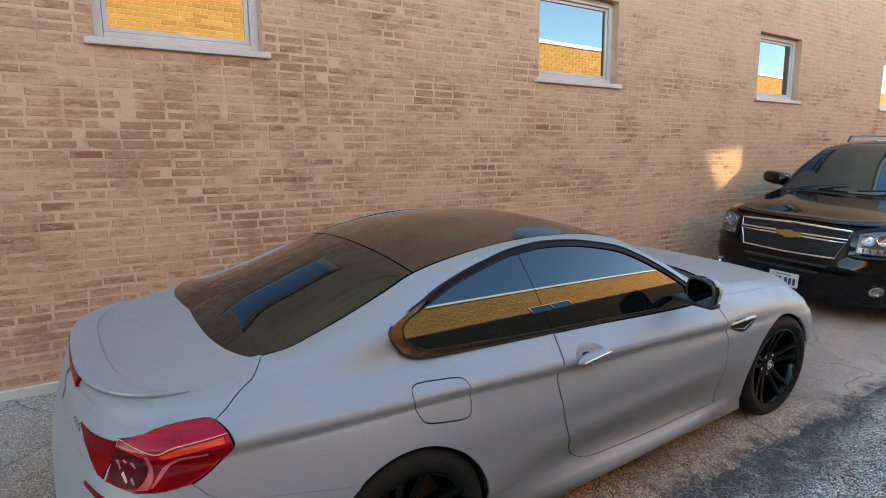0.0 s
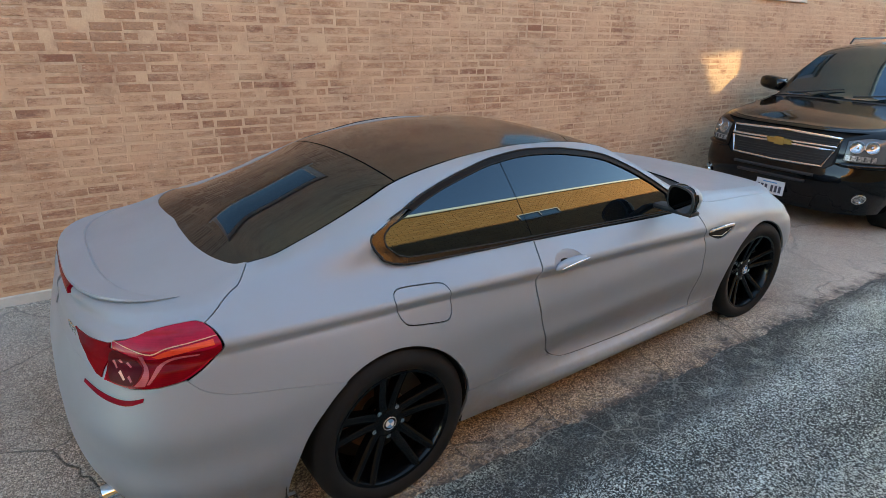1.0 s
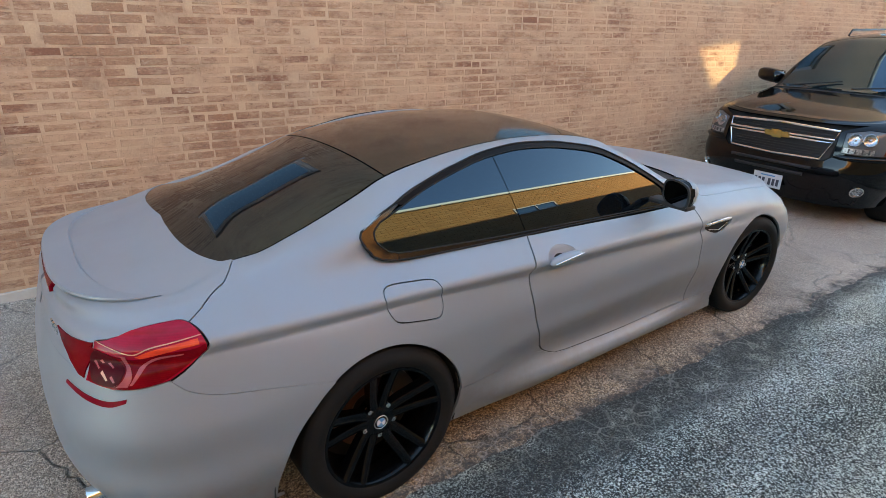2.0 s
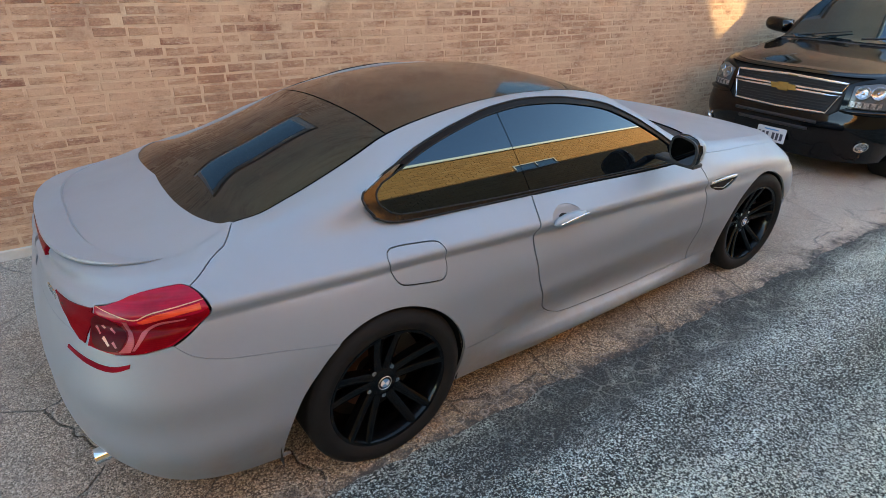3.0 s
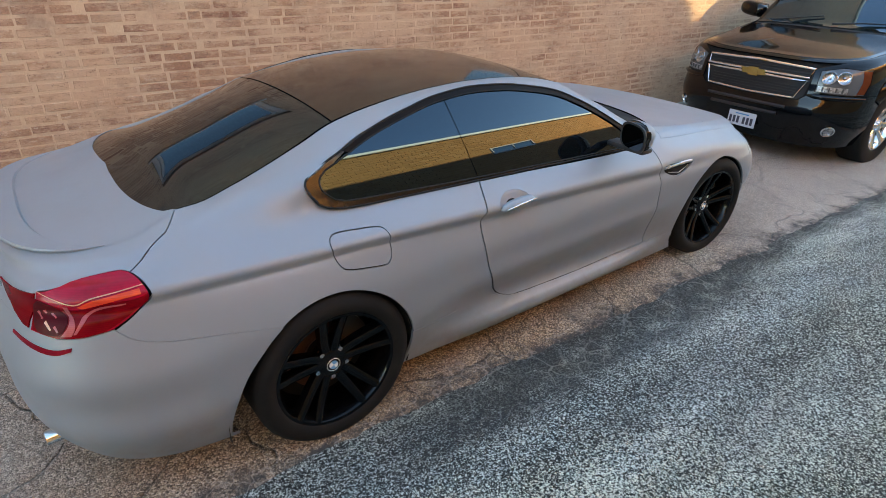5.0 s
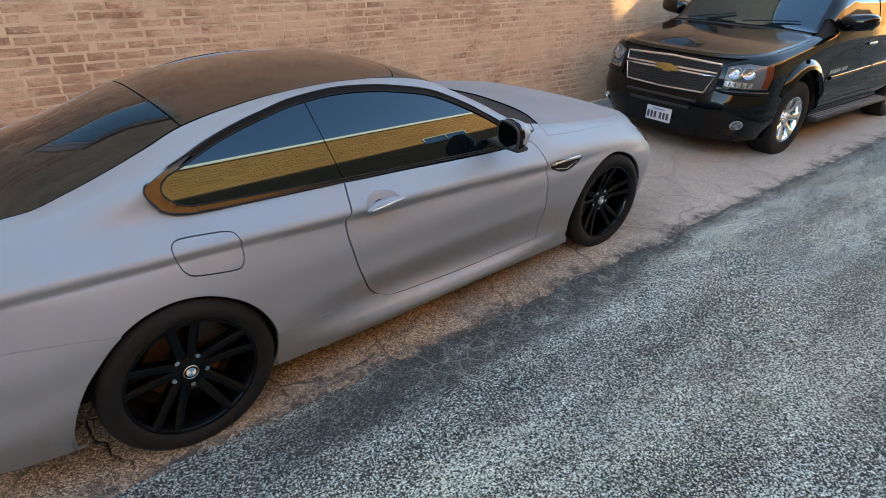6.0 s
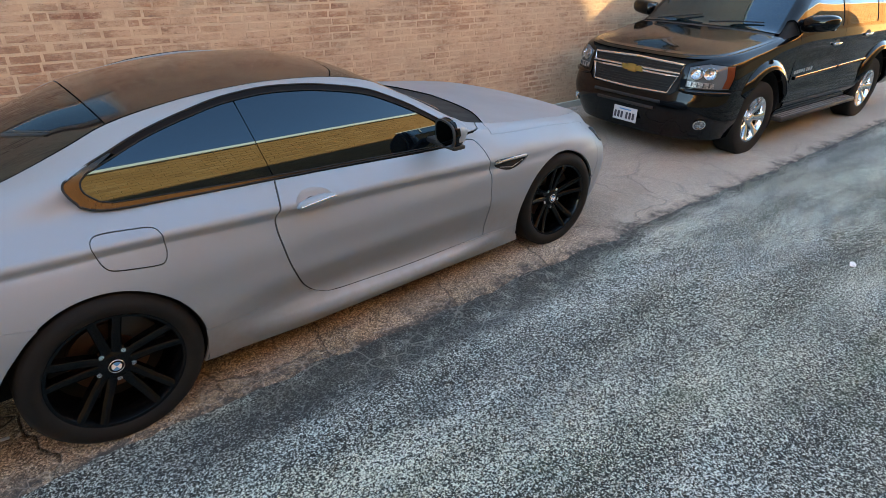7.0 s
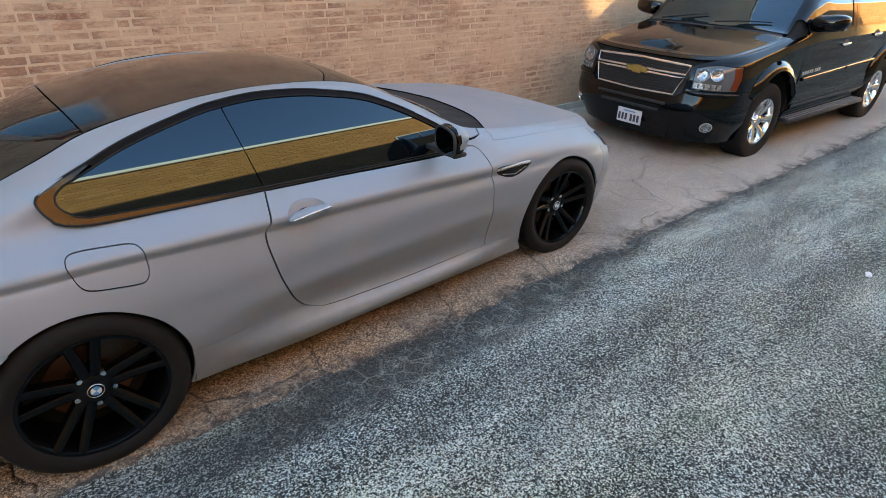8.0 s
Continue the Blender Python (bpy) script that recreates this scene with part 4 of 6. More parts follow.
LAMP_TIP = cr([(-.5972, .9097), (-.5771, .8924), (-.5661, .8584), (-.5821, .8325), (-.6301, .8005), (-.6910, .7692)], 4)
LAMP_TOP = cr([(-.8479, .8708), (-.7264, .9030), (-.6303, .9152), (-.5972, .9097)], 4)
win_edge = cr([(.03, 1.074), (.021, 1.055), (.03, 1.025), (.053, .992)], 5)[:-1] + [(float(x), float(lo_z(x))) for x in np.linspace(.053, 1.95, 60)] + [(float(x), float(up_z(x))) for x in np.linspace(1.93, .04, 60)]


def win_top():
    """Upper edge of the window opening, front to rear; along the roof rail it keeps to one level."""
    a = CAR.pts(*[(float(x), float(up_z(x)) + .002) for x in np.linspace(1.93, 1.42, 16)])
    b = CAR.pts(*[(float(x), float(up_z(x)) + .002) for x in np.linspace(.28, .06, 10)])
    return np.concatenate([a, CAR.row(1.36, .33, 1.082, 40), b])


def nearest(p):
    """Domain place of the skin point closest to a place in the car's space."""
    p, S = np.array(p), CAR.s
    i = int(np.argmin(((S.grid - p) ** 2).sum(1)))
    u, v, du, dv = S.gu[i], S.gv[i], .02, .025
    for _ in range(5):
        gu, gv = np.meshgrid(np.linspace(u - du, u + du, 9), np.clip(np.linspace(v - dv, v + dv, 9), S.v[0], S.v[-1]))
        q = S.at(gu.ravel(), gv.ravel())
        k = int(np.argmin(((q - p) ** 2).sum(1)))
        u, v, du, dv = gu.ravel()[k], gv.ravel()[k], du / 3, dv / 3
    return float(S.dom(np.array(u))), float(v)


def trunk_seam():
    """From the lamp's corner up to the rear glass, nearly straight."""
    a, b = CAR.pts((-.5972, .9097))[0], CAR.row(-.405, 0.0, VTOP, 2)[0]
    return np.array(cr([tuple(a), nearest((-.545, -.710, .938)), nearest((-.494, -.677, .967)), nearest((-.440, -.638, .992)), tuple(b)], 4))


def arc_pts(c, r, a0, a1):
    return CAR.pts(*arc(c[0], c[1], r, a0, a1))


def rear_arch(a0, a1, n=28, r=RR):
    """The rear arch opens wider low behind the wheel."""
    out = []
    for i in range(n + 1):
        a = a0 + (a1 - a0) * i / n
        q = r + .085 * max(0.0, (a - 140) / 60) ** 1.3
        out.append((RC[0] + q * math.cos(radians(a)), RC[1] + q * math.sin(radians(a))))
    return CAR.pts(*out)


def coupe_panels():
    # rear quarter with the roof rail and windscreen pillar
    a_bump = math.degrees(math.atan2(.643 - RC[1], -.205 - RC[0]))
    sill_z = pchip([(.3, .383), (.64, .378), (.86, .362), (.92, .338), (.975, .316), (1.2, .300), (1.6, .285), (2.06, .280), (2.6, .274)])
    outer = np.concatenate([
        CAR.row(-.405, 2.13, VTOP, 90), CAR.pts((2.12, .945), (2.0, .925)),
        win_top(),
        CAR.pts(*(cr([(.03, 1.074), (.021, 1.055), (.03, 1.025), (.053, .992)], 5)[:-1] + [(float(x), float(lo_z(x))) for x in np.linspace(.053, .806, 26)])),
        CAR.pts(*DOOR_REAR[:-5]), CAR.pts((.88, .355), (.84, .3635), (.8, .3665), (.6, .379), (.45, .381)),
        arc_pts(RC, RR, 7.5, a_bump), CAR.pts(*BUMPER_SEAM), CAR.pts(*LAMP_TIP[::-1]), trunk_seam()])
    flap = CAR.pts(*cr([(.037, .868), (.05, .891), (.085, .897), (.16, .893), (.245, .885), (.272, .866), (.279, .828), (.278, .783), (.263, .752), (.237, .745), (.16, .755), (.085, .769), (.058, .79), (.045, .825)], 4, True))
    for k, pc in enumerate(both(CAR.side(outer, [flap], gap=.0032, step=.015))):
        panel("rear_quarter", [pc], P_GREY, coupe)
    panel("fuel_flap", [CAR.side(flap, step=.012, gap=.0006)], P_GREY, coupe)
    # door
    outer = np.concatenate([CAR.pts(*[(float(x), float(lo_z(x))) for x in np.linspace(1.95, .808, 30)]), CAR.pts(*DOOR_REAR),
                            CAR.pts(*[(float(x), float(sill_z(x)) + .0005) for x in np.linspace(1.0, 2.07, 20)]), CAR.pts(*DOOR_FRONT)])
    recess = CAR.pts(*cr([(.852, .834), (.868, .858), (.905, .875), (.955, .878), (1.0, .868), (1.03, .848), (1.01, .830), (.95, .820), (.885, .820)], 4, True))
    doors = [panel("door", [pc], P_GREY, coupe) for pc in both(CAR.side(outer, [recess], gap=.0040, step=.015))]
    # sill
    a0 = math.degrees(math.asin((.382 - RC[1]) / RR))
    outer = np.concatenate([arc_pts(RC, RR, -22, a0), CAR.pts(*[(float(x), float(sill_z(x))) for x in np.linspace(.45, 2.37, 44)]),
                            arc_pts(FC, FR, 187, 207), CAR.row(2.42, .40, 0.0)])
    for pc in both(CAR.side(outer, gap=-.0012)):
        panel("sill", [pc], P_GREY, coupe)
    # front wing
    gill = CAR.pts(*cr([(2.14, .768), (2.28, .766), (2.43, .757), (2.415, .722), (2.285, .693), (2.175, .722)], 3, True))
    outer = np.concatenate([CAR.pts(*DOOR_FRONT), CAR.pts((1.99, .9225), (2.06, .933), (2.12, .943)), CAR.row(2.137, 2.196, VTOP, 5), CAR.row(2.20, 3.18, VSEAM, 40),
                            CAR.pts((3.22, .74), (3.24, .66), (3.22, .52), (3.19, .45)), arc_pts(FC, FR, 20, 186), CAR.pts((2.36, .277), (2.25, .278))])
    for k, pc in enumerate(both(CAR.side(outer, [gill], step=.016))):
        panel("front_wing", [pc], P_GREY, coupe)
    vents = [panel("side_vent", [pc], SHADE, coupe, "black vent with chrome blades") for pc in both(CAR.side(gill, lift=-.012, step=.03))]
    vent = vents[0]
    for pts, r in (([(2.142, .757), (2.29, .757), (2.43, .753)], .0095), ([(2.20, .722), (2.30, .706), (2.40, .730)], .0025)):
        part("blade", tube([Vector(p) for p in CAR.path(pts, -.004)], r, 8), SATIN, vent, "grey metal blade", smooth=True)
    # bumpers
    outer = np.concatenate([CAR.row(None, -.40, 0.0, 50), rear_arch(200, a_bump), CAR.pts(*BUMPER_SEAM), CAR.pts(*LAMP_LOW),
                            CAR.pts((.55, .777, "r"), (.3, .777, "r"), (.1, .777, "r")), CAR.pts((.004, .777, "r"))])
    panel("rear_bumper", both(CAR.side(outer, gap=-.0022)), P_GREY, coupe)
    outer = np.concatenate([CAR.row(3.16, None, 0.0, 50), np.array([[float(CAR.s.dom(np.array(2.0))), VSEAM]]),
                            CAR.row(3.18, None, VSEAM, 40)[::-1], CAR.pts((3.22, .74), (3.24, .66), (3.22, .52), (3.19, .45)), arc_pts(FC, FR, 18, -22)])
    panel("front_bumper", both(CAR.side(outer, gap=.001)), P_GREY, coupe)
    lamp = CAR.pts(*cr([(3.26, .755), (3.36, .735), (3.46, .70), (3.52, .65), (3.44, .632), (3.33, .675)], 3, True))
    for pc in both(CAR.side(lamp, lift=.003, step=.03)):
        panel("headlight", [pc], LENS_CLEAR, coupe, "clear headlight lens")
    # boot lid: tail face and deck, one panel
    outer = np.concatenate([CAR.pts((.004, .7775, "r"), (.3, .7775, "r"), (.55, .7775, "r"), (-.8931, .7588)), CAR.pts(*LAMP_TOP), trunk_seam(), CAR.row(-.405, None, VTOP, 70)])
    base = cr([(-.40, -.584), (-.445, -.555), (-.492, -.45), (-.519, -.30), (-.523, -.12), (-.516, 0)], 5)
    base = base + [(x, -y) for x, y in base[::-1][1:]]
    u = np.linspace(.02, -1, 70)
    e = CAR.s.at(u, np.full(70, VTOP))
    rim = [(float(p[0]), float(p[1])) for p in e if p[0] < -.402]
    deck = CAR.top(np.array([(x, y) for x, y in base[::-1]] + rim + [(x, -y) for x, y in rim[::-1]][1:]), gap=-.0036, flange=0)
    boot = panel("boot_lid", both(CAR.side(outer, gap=.0028, blend=True)) + [deck], P_GREY, coupe)
    # lip along the edge of the boot
    edge = [p for p in CAR.s.at(np.linspace(-.17, -1, 60), np.full(60, VTOP))]
    edge = edge + [p * [1, -1, 1] for p in edge[::-1][1:]]
    bm, n = bmesh.new(), len(edge)
    rows = []
    for i, p in enumerate(edge):
        s = abs(2 * i / (n - 1) - 1)
        k = (1 - s ** 2.2)
        t = np.array(edge[min(i + 1, n - 1)]) - np.array(edge[max(i - 1, 0)])
        o = np.array([-abs(t[1]), -t[0] if p[1] < 0 else -t[0], 0.0])
        o = np.array([t[1], -t[0], 0]) / np.linalg.norm(t)
        if o[0] > 0.3 or (abs(o[0]) <= .3 and o[1] * p[1] < 0):
            o = -o
        w = .006 + .082 * k
        q = p - o * w
        zi = float(CAR.t.at(np.array([q[0]]), np.array([q[1]]))[0][2])
        mid = p - o * w * .5
        zm = float(CAR.t.at(np.array([mid[0]]), np.array([mid[1]]))[0][2])
        rows.append([bm.verts.new(v) for v in ((*(p - o * .004)[:2], p[2] - .004 - .018 * k), (*(p + o * .016 * k)[:2], p[2] + .001 + .014 * k), (*(p + o * .012 * k)[:2], p[2] + .002 + .022 * k),
                                               (mid[0], mid[1], max(zm, p[2]) + .001 + .015 * k), (*(p - o * w * .9)[:2], zi + .001 + .007 * k), (q[0], q[1], zi - .002))])
    for a, b in zip(rows, rows[1:]):
        for j in range(5):
            bm.faces.new((a[j], a[j + 1], b[j + 1], b[j]))
    lip = part("lip_spoiler", bm, P_GREY, boot, smooth=True)
    # narrow red brake light let in under the lip
    bm, rows = bmesh.new(), []
    for y in np.linspace(-.255, .255, 24):
        x = -.927 + .10 * y * y
        z = .944 + .05 * y * y
        rows.append([bm.verts.new(v) for v in ((x + .02, y, z), (x, y, z - .002), (x - .012, y, z - .016), (x - .014, y, z - .036), (x + .02, y, z - .040))])
    for a, b in zip(rows, rows[1:]):
        for j in range(4):
            bm.faces.new((a[j], a[j + 1], b[j + 1], b[j]))
    bm.faces.new(rows[0])
    bm.faces.new(rows[-1][::-1])
    part("brake_light", bm, LENS_STRIP, lip, "dark red brake light strip", smooth=True)
    # tail lamps
    outer = np.concatenate([CAR.pts(*LAMP_TOP), CAR.pts(*LAMP_TIP), CAR.pts(*LAMP_LOW[1:])])
    for pc in both(CAR.side(outer, lift=.004, gap=.0045, step=.02)):
        lamp = panel("tail_lamp", [pc], LENS_RED, coupe, "red tail lamp with a bright band")
        y = 1 if pc[0][:, 1].mean() > 0 else -1
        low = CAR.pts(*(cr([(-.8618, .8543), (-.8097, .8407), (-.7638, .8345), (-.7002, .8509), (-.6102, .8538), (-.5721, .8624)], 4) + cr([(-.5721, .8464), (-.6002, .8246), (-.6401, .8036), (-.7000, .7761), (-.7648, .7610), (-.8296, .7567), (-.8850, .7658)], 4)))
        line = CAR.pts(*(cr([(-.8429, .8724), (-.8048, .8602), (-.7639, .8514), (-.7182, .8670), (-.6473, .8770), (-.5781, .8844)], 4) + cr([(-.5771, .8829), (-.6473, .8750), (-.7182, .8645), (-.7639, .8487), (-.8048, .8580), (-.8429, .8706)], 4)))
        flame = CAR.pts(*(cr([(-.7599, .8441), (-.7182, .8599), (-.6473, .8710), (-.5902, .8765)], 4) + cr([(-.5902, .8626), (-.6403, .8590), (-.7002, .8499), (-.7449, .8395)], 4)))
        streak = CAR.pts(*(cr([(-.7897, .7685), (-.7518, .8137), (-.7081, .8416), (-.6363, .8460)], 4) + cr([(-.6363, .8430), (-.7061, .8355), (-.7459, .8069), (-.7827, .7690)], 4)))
        # pale crescent: a glint painted onto the lens
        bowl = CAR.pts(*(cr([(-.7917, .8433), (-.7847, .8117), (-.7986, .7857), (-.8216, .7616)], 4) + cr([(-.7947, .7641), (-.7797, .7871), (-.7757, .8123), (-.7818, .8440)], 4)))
        # flat dark patch painted as a deep cavity, with pale slivers as painted glints
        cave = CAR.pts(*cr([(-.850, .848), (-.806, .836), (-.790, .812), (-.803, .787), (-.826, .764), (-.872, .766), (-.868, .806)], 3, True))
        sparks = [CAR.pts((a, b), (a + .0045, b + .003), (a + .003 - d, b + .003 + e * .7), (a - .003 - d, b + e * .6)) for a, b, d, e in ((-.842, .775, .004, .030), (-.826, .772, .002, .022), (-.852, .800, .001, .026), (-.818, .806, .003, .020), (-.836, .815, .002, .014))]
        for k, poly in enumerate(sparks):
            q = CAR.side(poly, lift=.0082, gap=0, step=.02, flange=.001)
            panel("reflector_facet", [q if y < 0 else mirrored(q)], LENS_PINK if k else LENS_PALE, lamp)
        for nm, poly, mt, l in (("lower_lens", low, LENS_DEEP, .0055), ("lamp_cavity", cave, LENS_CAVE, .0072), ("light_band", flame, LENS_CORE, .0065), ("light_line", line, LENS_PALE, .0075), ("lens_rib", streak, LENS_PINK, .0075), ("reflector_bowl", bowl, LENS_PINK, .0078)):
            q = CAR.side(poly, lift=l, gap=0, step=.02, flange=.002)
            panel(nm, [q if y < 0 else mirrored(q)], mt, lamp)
    outer = CAR.pts((-.8518, .8674), (-.9053, .8588), (-.9311, .8589), (-.9290, .820), (-.9200, .788), (-.9080, .7640), (-.8962, .7609))
    for pc in both(CAR.side(outer, lift=.004, gap=.004, step=.02)):
        panel("boot_lamp", [pc], LENS_DEEP, boot, "deep red inner tail lamp")
    outer = CAR.pts(*(cr([(-.9398, .7310), (-.9003, .7216), (-.8557, .7182), (-.8057, .7313)], 4) + cr([(-.8116, .7168), (-.8557, .7002), (-.9054, .7033), (-.9440, .7186)], 4)))
    for pc in both(CAR.side(outer, lift=.003, gap=.001, step=.02)):
        panel("bumper_reflector", [pc], LENS_STRIP, coupe, "thin red reflector strip")
    bm = bmesh.new()
    for j, y in enumerate((-.405, -.375, -.35)):
        p, nn = CAR.spot((abs(y), .835, "r"))
        box(p[0] - .004, p[0] + .002, p[1] - .009, p[1] + .009, p[2] - .016 + .003 * j, p[2] + .016, 0, 1, bm)
    part("boot_badge", bm, CHROME, boot, "small chrome badge")
    # glass and roof
    seam = cr([(.248, -.522), (.238, -.36), (.228, -.15), (.225, 0)], 5)
    seam = seam + [(x, -y) for x, y in seam[::-1][1:]]
    er = CAR.edge(-.385, .238, -1, 40, .002)
    panel("rear_window", [CAR.top(np.array(base + [(x, -y) for x, y in er] + seam[::-1] + er[::-1]), lift=-.002, gap=.003)], CAR_GLASS, coupe, "tinted rear window reflecting the brick wall")
    front = cr([(1.29, -.527), (1.38, -.35), (1.43, 0)], 6)
    front = front + [(x, -y) for x, y in front[::-1][1:]]
    er2 = CAR.edge(.258, 1.28, -1, 60, .002)
    panel("roof", [CAR.top(np.array(seam + [(x, -y) for x, y in er2] + front[::-1] + er2[::-1]), lift=-.001, gap=.003)], P_ROOF, coupe, "gloss black roof panel")
    er3 = CAR.edge(1.305, 1.90, -1, 50, .002)
    cowl = cr([(1.915, -.694), (2.07, -.45), (2.12, 0)], 6)
    cowl = cowl + [(x, -y) for x, y in cowl[::-1][1:]]
    panel("windscreen", [CAR.top(np.array(front + [(x, -y) for x, y in er3] + cowl[::-1] + er3[::-1]), lift=-.001, gap=.003)], CAR_GLASS, coupe, "dark windscreen")
    hood0 = cr([(2.20, -.742), (2.34, -.46), (2.41, 0)], 6)
    hood0 = hood0 + [(x, -y) for x, y in hood0[::-1][1:]]
    panel("cowl", [CAR.top(np.array(cowl + [(2.04, .722), (2.16, .733)] + hood0[::-1] + [(2.16, -.733), (2.04, -.722)]), lift=-.008, gap=0.0)], SHADE, coupe, "black scuttle panel")
    er4 = CAR.edge(2.20, 3.50, -1, 60)
    strip_ = np.concatenate([CAR.row(2.20, 3.50, VTOP, 60), CAR.row(3.52, 2.20, VSEAM, 60)])
    panel("bonnet", [CAR.top(np.array(hood0 + [(x, -y) for x, y in er4] + er4[::-1]), gap=0.0, flange=0)] + both(CAR.side(strip_, gap=.0005, step=.02, blend=True)), P_GREY, coupe)
    # side glass and trim
    bead = pchip([(0, .024), (.3, .021), (.7, .013), (1.0, .010), (2.0, .009)])

    def inner(x0, x1, rear):
        lo = [(float(x), float(lo_z(x)) + bead(x)) for x in np.linspace(x0, x1, 30)]
        up = [(float(x), float(up_z(x)) - .024) for x in np.linspace(x1, x0, 30)]
        return lo + up + rear
    bx = lambda z: .746 + (.809 - .746) * (1.246 - z) / (1.246 - .940)
    tail = cr([(.115, 1.094), (.082, 1.066), (.082, 1.03), (.12, .994)], 4)
    ring = inner(.16, 1.88, tail)
    lo = [(float(x), float(lo_z(x) + bead(x))) for x in np.linspace(.16, bx(.955) - .006, 20)]
    up = [(float(x), float(up_z(x)) - .024) for x in np.linspace(bx(1.25) - .006, .16, 20)]
    qg = np.array(lo + up + tail)
    lo = [(float(x), float(lo_z(x) + bead(x))) for x in np.linspace(bx(.955) + .006, 1.88, 30)]
    up = [(float(x), float(up_z(x)) - .024) for x in np.linspace(1.88, bx(1.25) + .006, 30)]
    dg = np.array(lo + up)

    def pane_ev(D):
        x, z = D[:, 0], D[:, 1]
        n = np.stack([.044 * (x - 1.0) + .06, -np.ones(len(x)), .457 + .5 * (z - .952) - .029 * (x - 1.0)], 1)
        n /= np.linalg.norm(n, axis=1)[:, None]
        return np.stack([x, -glass_y(x, z), z], 1) - .001 * n, n

    def trim_ev(D):
        p, n = pane_ev(D)
        return p + .006 * n, n

    def bead_ev(D):
        p, n = pane_ev(D)
        d = np.clip((D[:, 1] - lo_z(np.clip(D[:, 0], .053, 1.95))) / .032, 0, 1)
        k = np.where(d < 1, .055 * (1 - d ** 3), 0.0) * np.clip((1.5 - D[:, 0]) / 1.0, .35, 1)
        n2 = n + k[:, None] * np.array([0, 0, 1.0])
        return p + (.005 + .003 * (1 - d))[:, None] * n, n2 / np.linalg.norm(n2, axis=1)[:, None]
    upper = [(1.95, float(lo_z(1.95)))] + [(float(x), float(up_z(x))) for x in np.linspace(1.93, .20, 60)] + [(float(x), float(up_z(x)) - .024) for x in np.linspace(.235, 1.88, 60)] + [(1.88, float(lo_z(1.88)) + .02), (1.885, float(lo_z(1.885)))]
    lower = [(float(x), float(up_z(x))) for x in (.22, .18, .14)] + cr([(.10, float(up_z(.10))), (.072, 1.098), (.03, 1.074), (.021, 1.055), (.03, 1.025), (.053, .992)], 5)[:-1] + [(float(x), float(lo_z(x))) for x in np.linspace(.053, 1.885, 60)] + [(float(x), float(lo_z(x) + bead(x)) - .003) for x in np.linspace(1.88, .16, 50)] + tail[::-1] + [(.16, float(up_z(.16)) - .018), (.21, float(up_z(.21)) - .010)]
    for pc in both(piece(trim_ev, np.array(upper), gap=-.001, step=.03)):
        panel("window_trim", [pc], TRIM_SATIN, coupe, "satin black window surround")
    for pc in both(piece(bead_ev, np.array(lower), gap=-.001, step=.02)):
        panel("window_bead", [pc], TRIM_BLACK, coupe, "gloss black window bead")
    for nm, loop, r, lift in (("window_seal", win_edge, .0045, .006), ("glass_seal", ring, .0035, .005)):
        p, n = pane_ev(np.array(loop))
        for sgn in (1, -1):
            part(nm, tube([Vector((a[0], sgn * a[1], a[2])) for a in p + lift * n], r, 6, closed=True), SEAL, coupe, "thin black rubber seal", smooth=True)
    for pc in both(piece(pane_ev, qg, gap=-.004, step=.05)):
        panel("quarter_window", [pc], CAR_GLASS, coupe, "tinted glass")
    for pc, d in zip(both(piece(pane_ev, dg, gap=-.004, step=.05)), doors):
        panel("door_window", [pc], CAR_GLASS, d, "tinted glass")
    # belt chrome line, handles
    for sgn, d in ((1, doors[0]), (-1, doors[1])):
        M = Matrix.Diagonal((1, sgn, 1, 1))
        c, nrm = CAR.spot((.942, .832))
        bm = bmesh.new()
        bmesh.ops.create_uvsphere(bm, u_segments=24, v_segments=12, radius=1)
        for v in bm.verts:
            x, y, z = v.co
            v.co = (x * .100, y * .028, z * (.025 - .006 * x) + .010 * x)
        bmesh.ops.transform(bm, matrix=M @ Matrix.Translation(tuple(c + nrm * .012)), verts=bm.verts)
        h = part("door_handle", bm, P_GREY, d, smooth=True)
        pts = [c + nrm * .0385 + np.array((dx, 0, -.004 + .10 * dx - .15 * dx * dx)) for dx in (-.088, -.05, 0, .05, .092)]
        bm = tube([Vector(p) for p in pts], [.0025, .004, .0048, .004, .0025], 10)
        bmesh.ops.transform(bm, matrix=M, verts=bm.verts)
        part("handle_strip", bm, CHROME, h, "chrome strip", smooth=True)
        mid_, half = (recess.max(0) + recess.min(0)) / 2, np.ptp(recess, axis=0) / 2
        P, F, N = CAR.side(recess, lift=lambda D: -.0008 - .023 * np.clip(1 - (((D - mid_) / half) ** 2).sum(1), 0, 1), gap=-.0052, step=.010, flange=0)
        t = np.clip((P[:, 2] - P[:, 2].min()) / np.ptp(P[:, 2]), 0, 1)[:, None]
        N = N + np.array([0, 0, -1.0]) * .75 * t * np.sin(np.pi * t)  # the cup's upper wall looks down
        q = (P, F, N / np.linalg.norm(N, axis=1)[:, None])
        panel("handle_recess", [q if sgn > 0 else mirrored(q)], P_GREY, h)
        # door mirror
        c = np.array((1.735, -.955, 1.025))
        bm = bmesh.new()
        bmesh.ops.create_uvsphere(bm, u_segments=32, v_segments=20, radius=1)
        for v in bm.verts:
            x, y, z = v.co
            r = (abs(x) ** 2.6 + abs(y) ** 2.6 + abs(z) ** 2.6) ** (1 / 2.6)
            x, y, z = x / r, y / r, z / r
            x = max(x, -.42)
            k = 1 - .25 * max(0, x)
            v.co = (c[0] + .012 + x * .080 + (.02 if z > 0 else 0) * -y * .5, c[1] + y * .076 * k, c[2] + z * .072 * k + .012 * y)
        bmesh.ops.transform(bm, matrix=M, verts=bm.verts)
